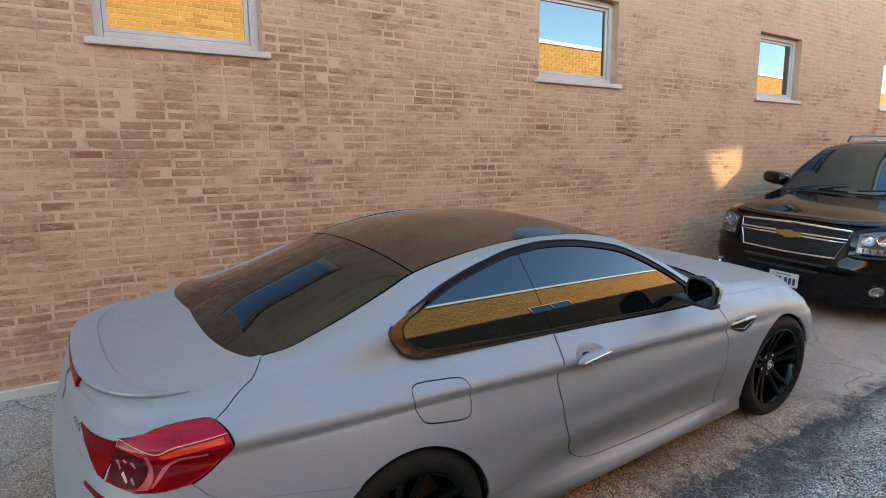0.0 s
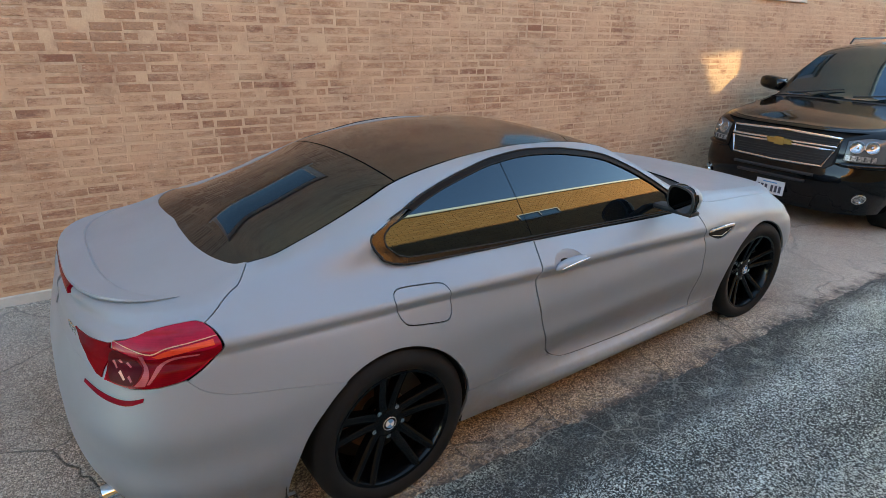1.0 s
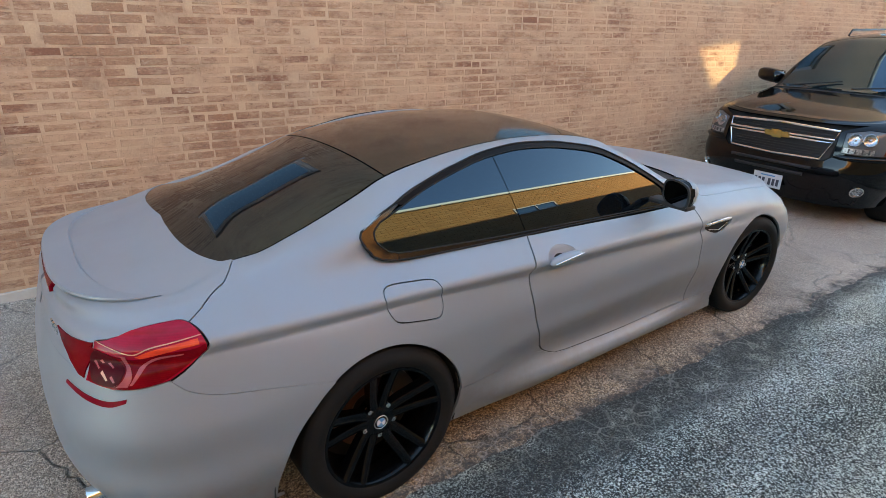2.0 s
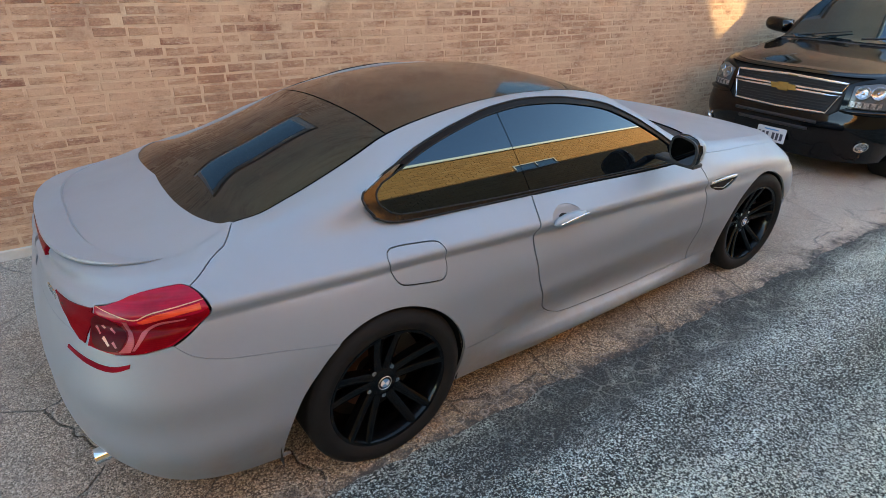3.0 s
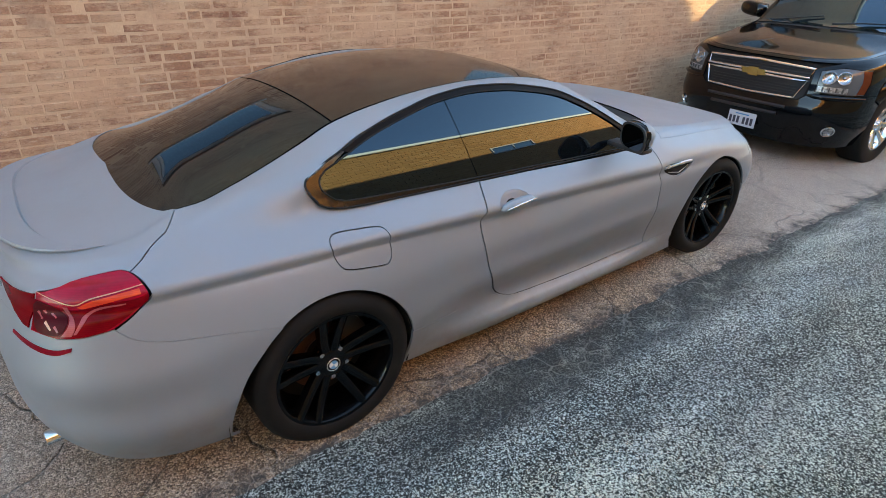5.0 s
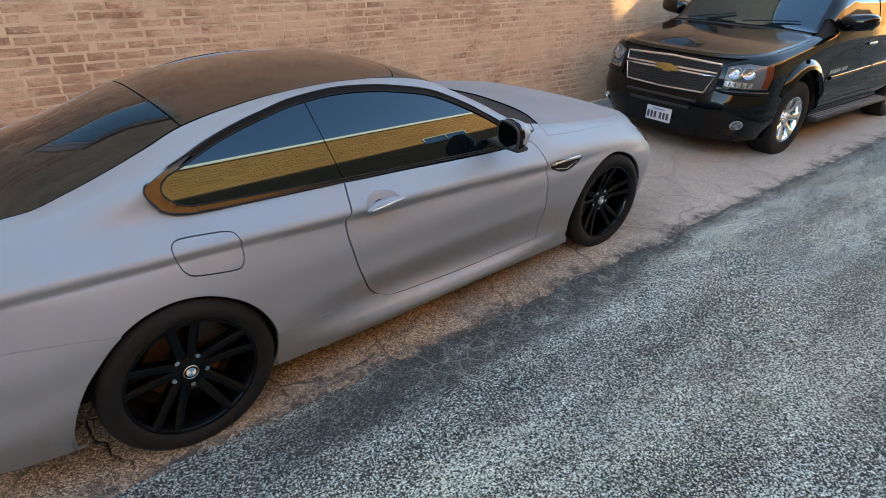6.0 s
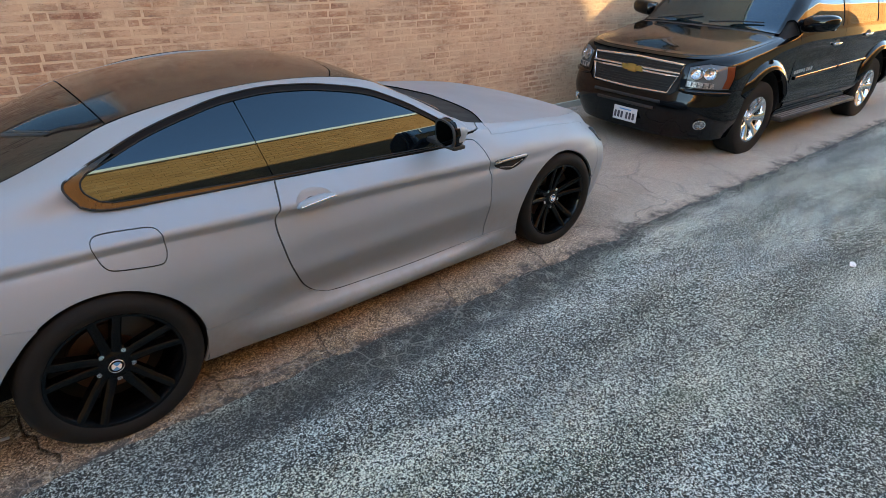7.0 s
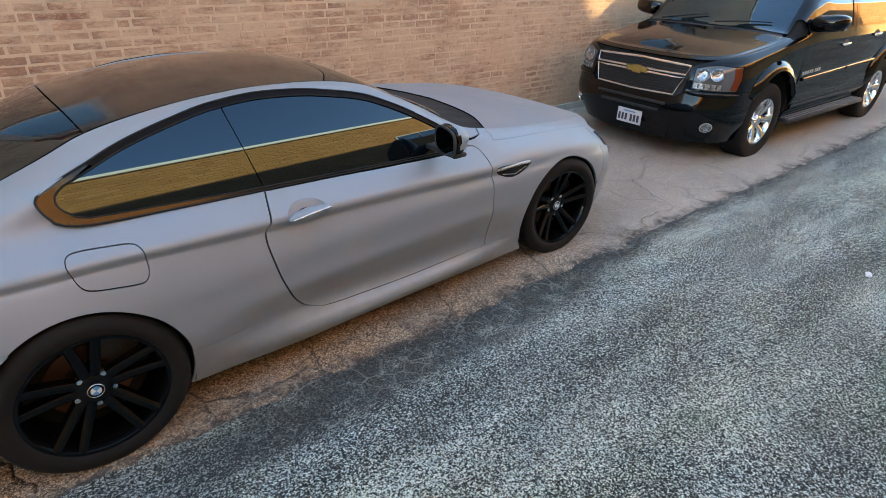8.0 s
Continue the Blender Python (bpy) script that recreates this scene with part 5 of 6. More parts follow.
        cap = bm.copy()
        bmesh.ops.delete(cap, geom=[v for v in cap.verts if v.co.x < c[0] - .008 or v.co.z < c[2] - .045], context="VERTS")
        for v in cap.verts:
            v.co += (v.co - Vector((c[0], v.co.y * 0 + sgn * c[1], c[2]))).normalized() * .003
        mi = part("door_mirror", bm, TRIM_BLACK, d, "black door mirror with grey cap", smooth=True)
        part("mirror_cap", cap, P_GREY, mi, "satin grey cap", smooth=True)
        bm = bmesh.new()
        pts = []
        for i in range(40):
            a = 2 * math.pi * i / 40
            ca, sa = math.cos(a), math.sin(a)
            r = (abs(ca) ** 3 + abs(sa) ** 3) ** (-1 / 3)
            pts.append((c[1] + ca * r * .074, c[2] + sa * r * .068 + .012 * ca * r))
        for nm, sc, x0, dd, mt in (("mirror_rim", 1.02, -.039, .012, PLASTIC), ("mirror_glass", .88, -.040, .004, DIM_MIRROR)):
            q = [(c[1] + (a - c[1]) * sc, c[2] + (b - c[2]) * sc) for a, b in pts]
            bm = prism(q, dd, axis="x", at=c[0] + x0)
            bmesh.ops.transform(bm, matrix=M, verts=bm.verts)
            part(nm, bm, mt, mi)
        bm = box(1.70, 1.79, -.93, -.80, .945, .975, .012)
        bmesh.ops.transform(bm, matrix=M, verts=bm.verts)
        part("mirror_foot", bm, PLASTIC, mi, smooth=True)
        bm = box(c[0] - .03, c[0] + .055, c[1] - .07, c[1] + .07, c[2] - .082, c[2] - .058, .01)
        bmesh.ops.transform(bm, matrix=M, verts=bm.verts)
        part("mirror_base", bm, PLASTIC, mi, smooth=True)
    # near-black shell added as the shade seen through the gaps, and the underside
    full = np.concatenate([CAR.row(None, -.40, 0.0, 40), rear_arch(200, -22, 44), CAR.row(.36, 2.43, 0.0, 40), arc_pts(FC, FR, 206, -26), CAR.row(3.15, None, 0.0, 40),
                           np.array([[float(CAR.s.dom(np.array(2.0))), VTOP]]), CAR.row(3.5, None, VTOP, 90)[::-1], CAR.row(3.5, -.9, VTOP, 90), np.array([[float(CAR.s.dom(np.array(-1.0))), VTOP]])])
    panel("inner_shell", both(CAR.side(full, [np.concatenate([win_top(), CAR.pts(*win_edge[:80])])], lift=-.020, gap=.0, step=.06, flange=0)), SHADE, coupe)
    part("underbody", box(-.85, 3.4, -.60, .60, .17, .42, .03), SHADE, coupe)
    bm = tube([(-.972, -.56, .262), (-.80, -.56, .27)], .034, 20)
    part("exhaust_tip", bm, CHROME, coupe, "chrome exhaust tip", smooth=True)


coupe_panels()


def wheel_parts(w, R, rim_r, width, kind):
    """Tyre, rim and brake about the y axis; the outer face looks along -y."""
    h = width / 2
    prof = [(rim_r, -h * .80), (rim_r + .012, -h * .93), (rim_r + (R - rim_r) * .45, -h), (R - .025, -h * .95), (R - .008, -h * .84), (R, -h * .62), (R, h * .62), (R - .008, h * .84), (R - .03, h * .97), (rim_r + .01, h * .9), (rim_r, h * .75)]
    bm = lathe([(r, y) for r, y in cr(prof, 3)], 72)
    part("tyre", bm, RUBBER, w, smooth=True)
    m = RIM_BLACK if kind == "coupe" else CHROME
    prof = [(rim_r + .008, -h * .86), (rim_r + .006, -h * .90), (rim_r - .006, -h * .88), (rim_r - .014, -h * .76), (rim_r - .022, -h * .3), (rim_r - .03, h * .6)]
    part("rim", lathe(prof, 64), m, w, smooth=True)
    part("brake_disc", lathe([(.09, .02), (rim_r * .62, .02), (rim_r * .62, .05), (.06, .05)], 48, True), DISC if kind == "coupe" else IRON, w, "rusty steel disc" if kind == "coupe" else "", smooth=True)
    a = [(rim_r * .45 * math.cos(t), rim_r * .45 * math.sin(t)) for t in np.linspace(.2, 1.3, 8)] + [(rim_r * .82 * math.cos(t), rim_r * .82 * math.sin(t)) for t in np.linspace(1.3, .2, 8)]
    part("caliper", prism(a, .08, at=-.01), IRON, w)
    part("wheel_back", lathe([(.001, .055), (rim_r - .02, .055), (rim_r - .02, .07), (.001, .07)], 40, True), SHADE, w)
    return m


def coupe_wheel():
    w = new("wheel")
    R, rr, wd = .342, .252, .255
    wheel_parts(w, R, rr, wd, "coupe")
    h = wd / 2
    face = -h * .42
    part("hub", lathe([(.001, face - .012), (.05, face - .012), (.068, face - .002), (.075, face + .03), (.06, .02)], 40), RIM_BLACK, w, smooth=True)
    for k in range(5):
        for s in (-1, 1):
            a = 2 * math.pi * k / 5 + .31
            pts = []
            for r, off, y in ((.045, .014, face + .002), (.10, .024, face - .008), (.17, .034, face - .028), (rr - .010, .046, -h * .84)):
                pts.append((r * math.cos(a) - s * off * math.sin(a), y, r * math.sin(a) + s * off * math.cos(a)))
            d = Vector((math.cos(a), 0, math.sin(a)))
            t = Vector((-math.sin(a), 0, math.cos(a)))
            bm, rings = bmesh.new(), []
            for i, p in enumerate(cr(pts, 4)):
                q = i / 12
                wd2, th = .022 - .003 * q, .030 + .014 * q
                P = Vector(p)
                rings.append([bm.verts.new(P + c) for c in (t * wd2 + Vector((0, th, 0)), t * wd2 * .9, t * wd2 * .45 + Vector((0, -.006, 0)), -t * wd2 * .45 + Vector((0, -.006, 0)), -t * wd2 * .9, -t * wd2 + Vector((0, th, 0)))])
            for A, B in zip(rings, rings[1:]):
                for i in range(6):
                    bm.faces.new((A[i], A[(i + 1) % 6], B[(i + 1) % 6], B[i]))
            bm.faces.new(rings[0])
            bm.faces.new(rings[-1][::-1])
            part("spoke", bm, RIM_BLACK, w, smooth=True)
    # bolts in their wells, centre cap with a plain quartered disc
    for k in range(5):
        a = 2 * math.pi * k / 5 + .942
        bm = lathe([(.001, face - .006), (.010, face - .006), (.0125, face + .006), (.013, face + .02)], 14)
        bmesh.ops.transform(bm, matrix=Matrix.Translation((.068 * math.cos(a), 0, .068 * math.sin(a))), verts=bm.verts)
        part("wheel_bolt", bm, CHROME, w, smooth=True)
    part("centre_cap", lathe([(.001, face - .016), (.028, face - .016), (.031, face - .010)], 32), TRIM_BLACK, w, smooth=True)
    part("cap_ring", lathe([(.0275, face - .0165), (.0285, face - .0180), (.0300, face - .0165)], 40), SATIN, w, "thin silver ring", smooth=True)
    for k in range(4):
        a0 = k * math.pi / 2 + .5
        pts = [(0, 0)] + [(.019 * math.cos(a0 + i * math.pi / 16), .019 * math.sin(a0 + i * math.pi / 16)) for i in range(9)]
        part("cap_quarter", prism(pts, -.003, at=face - .016), WHITE_BIT if k % 2 else BLUE_BIT, w, "white enamel" if k % 2 else "pale blue enamel")
    return w


w0 = coupe_wheel()
w0.parent = coupe
YW = .812


def set_wheel(w, car, x, side, z, yw, turn=0):
    w.parent = car
    w.matrix_basis = pose(x, -side * yw, z, 0, 0, turn if side > 0 else 180 + turn)


first = True
for x in (0.0, 2.826):
    for side in (1, -1):
        w = w0 if first else copy_thing(w0, Matrix())
        set_wheel(w, coupe, x, side, .342, YW if x < 1 else .800, 0 if x < 1 else -5)   # front wheels a little turned
        first = False
for x in (-.005, 2.785):
    for side in (1, -1):
        bm = bmesh.new()
        rings = []
        for y in (.90, .45):
            rings.append([bm.verts.new((x + q * math.cos(radians(a)), -side * y, .335 + q * math.sin(radians(a)))) for a, q in ((a, (.374 if x < 1 else .394) + (.085 * max(0.0, (a - 140) / 60) ** 1.3 if x < 1 else 0)) for a in range(-20, 201, 10))])
        for i in range(len(rings[0]) - 1):
            bm.faces.new((rings[0][i], rings[0][i + 1], rings[1][i + 1], rings[1][i]))
        bm.faces.new(rings[1])
        part("wheel_well", bm, SHADE, coupe)

# black sport-utility wagon, nose towards -x, front axle at x = 0
SUV_ROWS = [
    (0.00, [(-.95, .20), (-.5, .22), (.5, .30), (2.8, .32), (3.8, .34), (4.6, .36)], [(-.95, .84), (-.5, .90), (.5, .90), (3.8, .90), (4.6, .86)], -.86, .75, 4.52, .4),
    (0.18, [(-.95, .38), (.5, .45), (4.6, .48)], [(-.95, .93), (-.4, .965), (4.2, .965), (4.6, .93)], -.93, .70, 4.60, .4),
    (0.38, [(-.95, .58), (.5, .62), (4.6, .66)], [(-.95, .94), (-.4, .975), (4.2, .975), (4.6, .94)], -.96, .62, 4.62, .35),
    (0.48, [(-.95, .70), (.5, .74), (4.6, .78)], [(-.95, .93), (-.4, .968), (4.2, .968), (4.6, .93)], -.93, .60, 4.60, .35),
    (0.65, [(-.95, .86), (-.4, .90), (.5, .93), (4.6, .97)], [(-.95, .91), (-.4, .955), (4.2, .965), (4.6, .93)], -.90, .55, 4.58, .35),
    (0.78, [(-.95, .95), (-.6, .985), (0, 1.05), (.4, 1.10), (1, 1.10), (4.6, 1.13)], [(-.95, .88), (-.4, .925), (.4, .952), (1.0, .966), (4.2, .968), (4.6, .93)], -.86, .52, 4.56, .35),
    (0.92, [(-.95, .985), (-.6, 1.03), (0, 1.105), (.4, 1.17), (.8, 1.215), (4.6, 1.24)], [(-.95, .82), (-.4, .88), (.4, .918), (1, .944), (4.2, .944), (4.6, .91)], -.82, .50, 4.55, .35),
    (1.25, [(-.95, 1.0), (-.6, 1.045), (0, 1.12), (.35, 1.19), (.55, 1.32), (.8, 1.46), (1.1, 1.53), (4.6, 1.50)], [(-.95, .77), (-.4, .84), (.3, .865), (.6, .855), (1, .843), (4.2, .843), (4.6, .83)], -.79, .48, 4.48, .35),
    (1.50, [(-.95, 1.005), (-.6, 1.055), (0, 1.13), (.35, 1.205), (.55, 1.36), (.8, 1.56), (1.1, 1.72), (1.4, 1.77), (2.5, 1.79), (4.6, 1.75)], [(-.95, .73), (-.4, .80), (.3, .83), (.6, .79), (1, .72), (1.4, .68), (4.2, .68), (4.6, .68)], -.78, .46, 4.40, .35),
]
SUV_CENTRE = [(-.78, 1.015), (-.5, 1.095), (0, 1.175), (.2, 1.205), (.32, 1.235), (.5, 1.385), (.8, 1.63), (1.05, 1.775), (1.4, 1.83), (2.5, 1.86), (3.8, 1.83), (4.4, 1.77)]

# ---- the black sport-utility wagon ----
TREAD = plain("worn_tread_rubber", (0.10, 0.10, 0.10), 0.45, var=0.25)
WAG = Body(SUV_ROWS, SUV_CENTRE, n_tail=3.4, n_nose=4.0)
wagon = thing("suv_car", "glossy black sport-utility wagon with chrome wheels parked facing the coupe", "car", m=pose(6.28, .50, .048, 3.2, 0, -1.7))
WAG.t.p = 3.0                         # flat-topped bonnet and roof that fall away at the sides
WT = 1.50
AF, AR_, AQ = (0.05, .435), .445, (3.02, .435)   # wheel arches


def wagon_panels():
    P = WAG.pts
    nose = float(WAG.s.dom(np.array(-1.0)))
    ar = lambda c, a, b: P(*arc(c[0], c[1], AR_, a, b))
    # front bumper
    outer = np.concatenate([WAG.row(None, -.36, 0.0, 40), ar(AF, 207, 139), P((-.40, .728), (-.55, .734)), P((.8, .734, "r"), (.7, .735, "r"), (.60, .735, "r"), (.555, .70, "r")), P((.5, .655, "r"), (.3, .645, "r"), (.1, .64, "r"), (.0003, .64, "r"))])
    bumper = panel("front_bumper", both(WAG.side(outer, gap=-.0006)), P_BLACK, wagon)
    # wings
    lamp = np.concatenate([P((.600, .938, "r"), (.612, .752, "r"), (.72, .745, "r"), (.80, .744, "r")), P((-.70, .746), (-.615, .748), (-.575, .86), (-.556, .966), (-.64, .968)), P((.757, .980, "r"), (.68, .962, "r"))])
    outer = np.concatenate([P((.56, .705, "r"), (.605, .739, "r"), (.70, .739, "r"), (.80, .738, "r")), P((-.55, .738), (-.40, .732)), ar(AF, 138, 12), P((.53, .56), (.56, .75), (.60, .95), (.61, 1.10), (.60, 1.19)), WAG.row(.45, -.70, .92, 40), P((.60, .97, "r"), (.55, .94, "r"))])
    for pc in both(WAG.side(outer, [lamp], gap=.002)):
        panel("front_wing", [pc], P_BLACK, wagon)
    for k, pc in enumerate(both(WAG.side(lamp, lift=-.004, gap=.003, step=.025))):
        s = 1 if k == 0 else -1
        M = Matrix.Diagonal((1, s, 1, 1))
        h = panel("headlight", [pc], LENS_CLEAR, wagon, "clear headlight with amber corner")
        amber = P((-.64, .960), (-.565, .958), (-.580, .86), (-.618, .756), (-.685, .757), (-.655, .86))
        q = WAG.side(amber, lift=.001, gap=.001, step=.025)
        panel("corner_lens", [q if s > 0 else mirrored(q)], LENS_AMBER, h, "amber corner lens")
        for y, z in ((.685, .885), (.79, .892)):
            p, n = WAG.spot((y, z, "r"), -.002)
            bm = lathe([(.001, -.018), (.011, -.016), (.015, -.0045), (.034, -.005), (.050, -.010), (.056, -.014), (.060, -.013), (.063, -.002)], 28)
            d = Vector(tuple(n))
            bmesh.ops.transform(bm, matrix=M @ Matrix.Translation(tuple(p)) @ (-d).to_track_quat("Y", "Z").to_matrix().to_4x4(), verts=bm.verts)
            part("lamp_bowl", bm, BOWL, h, "chrome reflector bowl", smooth=True)
        q = WAG.side(P((.622, .808, "r"), (.625, .760, "r"), (.72, .756, "r"), (.845, .757, "r"), (.84, .806, "r"), (.72, .808, "r")), lift=-.001, gap=.0, step=.03)
        low = panel("lower_bowl", [q if s > 0 else mirrored(q)], GREY_METAL, h)
        for y in (.665, .715, .765, .81):
            p, n = WAG.spot((y, .782, "r"), .004)
            bm = box(p[0] - .004, p[0] + .004, p[1] - .006, p[1] + .006, p[2] - .02, p[2] + .02, .002, 1)
            bmesh.ops.transform(bm, matrix=M, verts=bm.verts)
            part("reflector_rib", bm, LENS_CLEAR, low)
    # bonnet
    rim = [(float(p[0]), float(p[1])) for p in WAG.s.at(np.linspace(.22, -1, 80), np.full(80, WT)) if p[0] < .27]
    cowl = cr([(.26, -.828), (.22, -.45), (.20, 0)], 6)
    cowl = cowl + [(x, -y) for x, y in cowl[::-1][1:]]
    strip_ = np.concatenate([WAG.row(.27, None, WT, 60), WAG.row(.30, None, .92, 60)[::-1]])
    panel("bonnet", [WAG.top(np.array(cowl[::-1] + rim + [(x, -y) for x, y in rim[::-1]][1:]), gap=0, flange=0)] + both(WAG.side(strip_, gap=-.0006)), P_BLACK, wagon)
    # windscreen, roof
    e1 = WAG.edge(.34, 1.02, -1, 40, .03)
    wtop = cr([(1.04, -.69), (1.09, -.35), (1.10, 0)], 6)
    wtop = wtop + [(x, -y) for x, y in wtop[::-1][1:]]
    wlow = cr([(.33, -.79), (.30, -.45), (.285, 0)], 6)
    wlow = wlow + [(x, -y) for x, y in wlow[::-1][1:]]
    panel("windscreen", [WAG.top(np.array(wlow + [(x, -y) for x, y in e1] + wtop[::-1] + e1[::-1]), lift=-.002, gap=.002)], SUV_GLASS, wagon, "tinted windscreen reflecting sky and wall")
    panel("cowl", [WAG.top(np.array(cowl + [(.31, .80)] + wlow[::-1] + [(.31, -.80)]), lift=-.012, gap=0)], PLASTIC, wagon, "black scuttle panel")
    e2 = WAG.edge(1.06, 4.36, -1, 60)
    e1o = WAG.edge(.335, 1.04, -1, 40)
    e1i = WAG.edge(.335, 1.04, -1, 40, .034)
    panel("roof", [WAG.top(np.array(wtop + [(x, -y) for x, y in e2] + e2[::-1]), gap=.001)] +
          [WAG.top(np.array([(x, s * y) for x, y in e1o] + [(x, s * y) for x, y in e1i[::-1]]), gap=0, flange=0) for s in (1, -1)], P_BLACK, wagon)
    # flank: two doors, rear quarter, pillar frame
    belt = pchip([(.62, 1.205), (1.0, 1.225), (4.4, 1.25)])
    head_ = pchip([(.70, 1.36), (.85, 1.49), (1.05, 1.595), (1.4, 1.64), (2.7, 1.66), (4.4, 1.64)])
    Z = lambda f, a, b, n=12: [(float(x), float(f(x))) for x in np.linspace(a, b, n)]
    w1 = P(*(Z(belt, .72, 1.64) + Z(head_, 1.64, .74)))
    w2 = P(*(Z(belt, 1.80, 2.66) + Z(head_, 2.66, 1.80)))
    w3 = P(*(Z(belt, 2.86, 4.15) + Z(head_, 4.10, 2.86)))
    fd = np.concatenate([P((.60, .42)), P((.55, .60), (.60, .95), (.61, 1.10), (.61, 1.195)), WAG.row(.50, 1.72, WT, 40), P((1.72, 1.2), (1.72, .8), (1.72, .42))])
    rd = np.concatenate([P((1.72, .42), (1.72, .8), (1.72, 1.2)), WAG.row(1.72, 2.76, WT, 30), P((2.76, 1.2), (2.70, .87)), ar(AQ, 146, 180), P((2.55, .42))])
    rq = np.concatenate([ar(AQ, 146, -8), P((3.75, .36), (4.05, .40)), WAG.row(4.2, None, .10, 20), WAG.row(4.3, None, WT, 20)[::-1], WAG.row(4.3, 2.76, WT, 40), P((2.76, 1.2), (2.70, .87))])
    handles = ((1.52, 1.045), (2.38, 1.10))
    for i, (nm, poly, win, wname) in enumerate((("front_door", fd, w1, "door_window"), ("rear_door", rd, w2, "door_window"), ("rear_quarter", rq, w3, "quarter_window"))):
        gl = both(WAG.side(win, lift=-.006, gap=-.004, step=.08))
        for k, pc in enumerate(both(WAG.side(poly, [win], gap=.002, step=.05))):
            s = 1 if k == 0 else -1
            M = Matrix.Diagonal((1, s, 1, 1))
            d = panel(nm, [pc], P_BLACK, wagon)
            panel(wname, [gl[k]], SUV_GLASS, d, "tinted glass")
            if i == 2:
                continue
            p, n = WAG.spot(handles[i], .02)
            bm = box(p[0] - .10, p[0] + .10, p[1] - .012, p[1] + .012, p[2] - .016, p[2] + .016, .010)
            bmesh.ops.transform(bm, matrix=M, verts=bm.verts)
            h = part("door_handle", bm, CHROME, d, "chrome handle", smooth=True)
            q = WAG.side(P(*cr([(handles[i][0] - .09, handles[i][1]), (handles[i][0] - .03, handles[i][1] + .045), (handles[i][0] + .05, handles[i][1] + .045), (handles[i][0] + .09, handles[i][1]), (handles[i][0], handles[i][1] - .045)], 4, True)), lift=.001, gap=0, step=.03, flange=0)
            panel("handle_cup", [q if s > 0 else mirrored(q)], PLASTIC, h)
            x0, x1 = ((.66, 1.69) if i == 0 else (1.75, 2.56))
            pts = WAG.path([(float(x), .735 + .045 * (x - .6) / 1.5) for x in np.linspace(x0, x1, 6)], .004)
            bm = bmesh.new()
            bm = tube([Vector(q) for q in pts], .019, 8)
            bmesh.ops.transform(bm, matrix=M, verts=bm.verts)
            part("side_moulding", bm, P_BLACK, d, smooth=True)
            bm = tube([Vector(q) + Vector((0, -.016, .016)) for q in pts], .003, 6)
            bmesh.ops.transform(bm, matrix=M, verts=bm.verts)
            part("moulding_strip", bm, CHROME, d, "thin chrome strip", smooth=True)
            if i == 0:
                for j in range(8):
                    p, n = WAG.spot((.66 + .055 * j, .80 + .002 * j), .002)
                    bm = box(p[0] - .016, p[0] + .016, p[1] - .003, p[1] + .003, p[2] - .018, p[2] + .018)
                    bmesh.ops.transform(bm, matrix=M, verts=bm.verts)
                    part("badge_bar", bm, SATIN, d, "small metal badge bar")
                # door mirror
                c = Vector((.66, -1.07, 1.31))
                bm = bmesh.new()
                bmesh.ops.create_uvsphere(bm, u_segments=32, v_segments=18, radius=1)
                for v in bm.verts:
                    x, y, z = v.co
                    r = (abs(x) ** 3 + abs(y) ** 3 + abs(z) ** 3) ** (1 / 3)
                    x, y, z = x / r, y / r, z / r
                    x = min(x, .45)
                    v.co = c + Vector((x * .11 - .02 * y, y * .165, z * .082 - .02 * y))
                bmesh.ops.transform(bm, matrix=M, verts=bm.verts)
                mi = part("door_mirror", bm, P_BLACK, d, smooth=True)
                bm = box(c.x + .046, c.x + .053, c.y - .14, c.y + .14, c.z - .064, c.z + .064, .02)
                bmesh.ops.transform(bm, matrix=M, verts=bm.verts)
                part("mirror_glass", bm, MIRROR_GLASS, mi)
                bm = box(c.x - .05, c.x + .03, -.99, -.88, 1.215, 1.275, .015)
                bmesh.ops.transform(bm, matrix=M, verts=bm.verts)
                part("mirror_arm", bm, PLASTIC, mi, smooth=True)
    # swelling flares round the wheel arches
    for c, a0, a1 in ((AF, 8, 152), (AQ, -4, 172)):
        ang = np.linspace(a0, a1, 40)
        sec = [(.104, -.004), (.090, .014), (.062, .036), (.034, .050), (.008, .056), (-.006, .040), (-.010, .0), (-.008, -.03)]
        grid = [[WAG.spot((c[0] + (AR_ + r) * math.cos(radians(a)), c[1] + (AR_ + r) * math.sin(radians(a))), l * min(1.0, .25 + 2.2 * math.sin(math.pi * i / 39)))[0] for r, l in sec] for i, a in enumerate(ang)]
        for sgn in (1, -1):
            bm = bmesh.new()
            vs = [[bm.verts.new((p[0], sgn * p[1], p[2])) for p in row] for row in grid]
            for A, B in zip(vs, vs[1:]):
                for j in range(len(sec) - 1):
                    bm.faces.new((A[j], A[j + 1], B[j + 1], B[j]))
            part("arch_flare", bm, P_BLACK, wagon, smooth=True)
    # rocker and running boards
    rk = np.concatenate([ar(AF, -26, -4), P((.60, .415), (1.7, .415), (2.55, .415)), ar(AQ, 184, 206), WAG.row(2.62, .45, 0.0, 30)])
    for pc in both(WAG.side(rk, gap=.001, step=.05)):
        panel("rocker", [pc], P_BLACK, wagon)
    for s in (1, -1):
        y0, y1 = sorted((-s * .86, -s * 1.04))
        b = part("running_board", box(.50, 2.50, y0, y1, .285, .335, .018), PLASTIC, wagon, smooth=True)
        for k in range(3):
            y = -s * (.93 + .04 * k)
            part("tread_rib", box(.53, 2.47, y - .007, y + .007, .333, .343, .002, 1), TREAD, b, "grey tread rib")
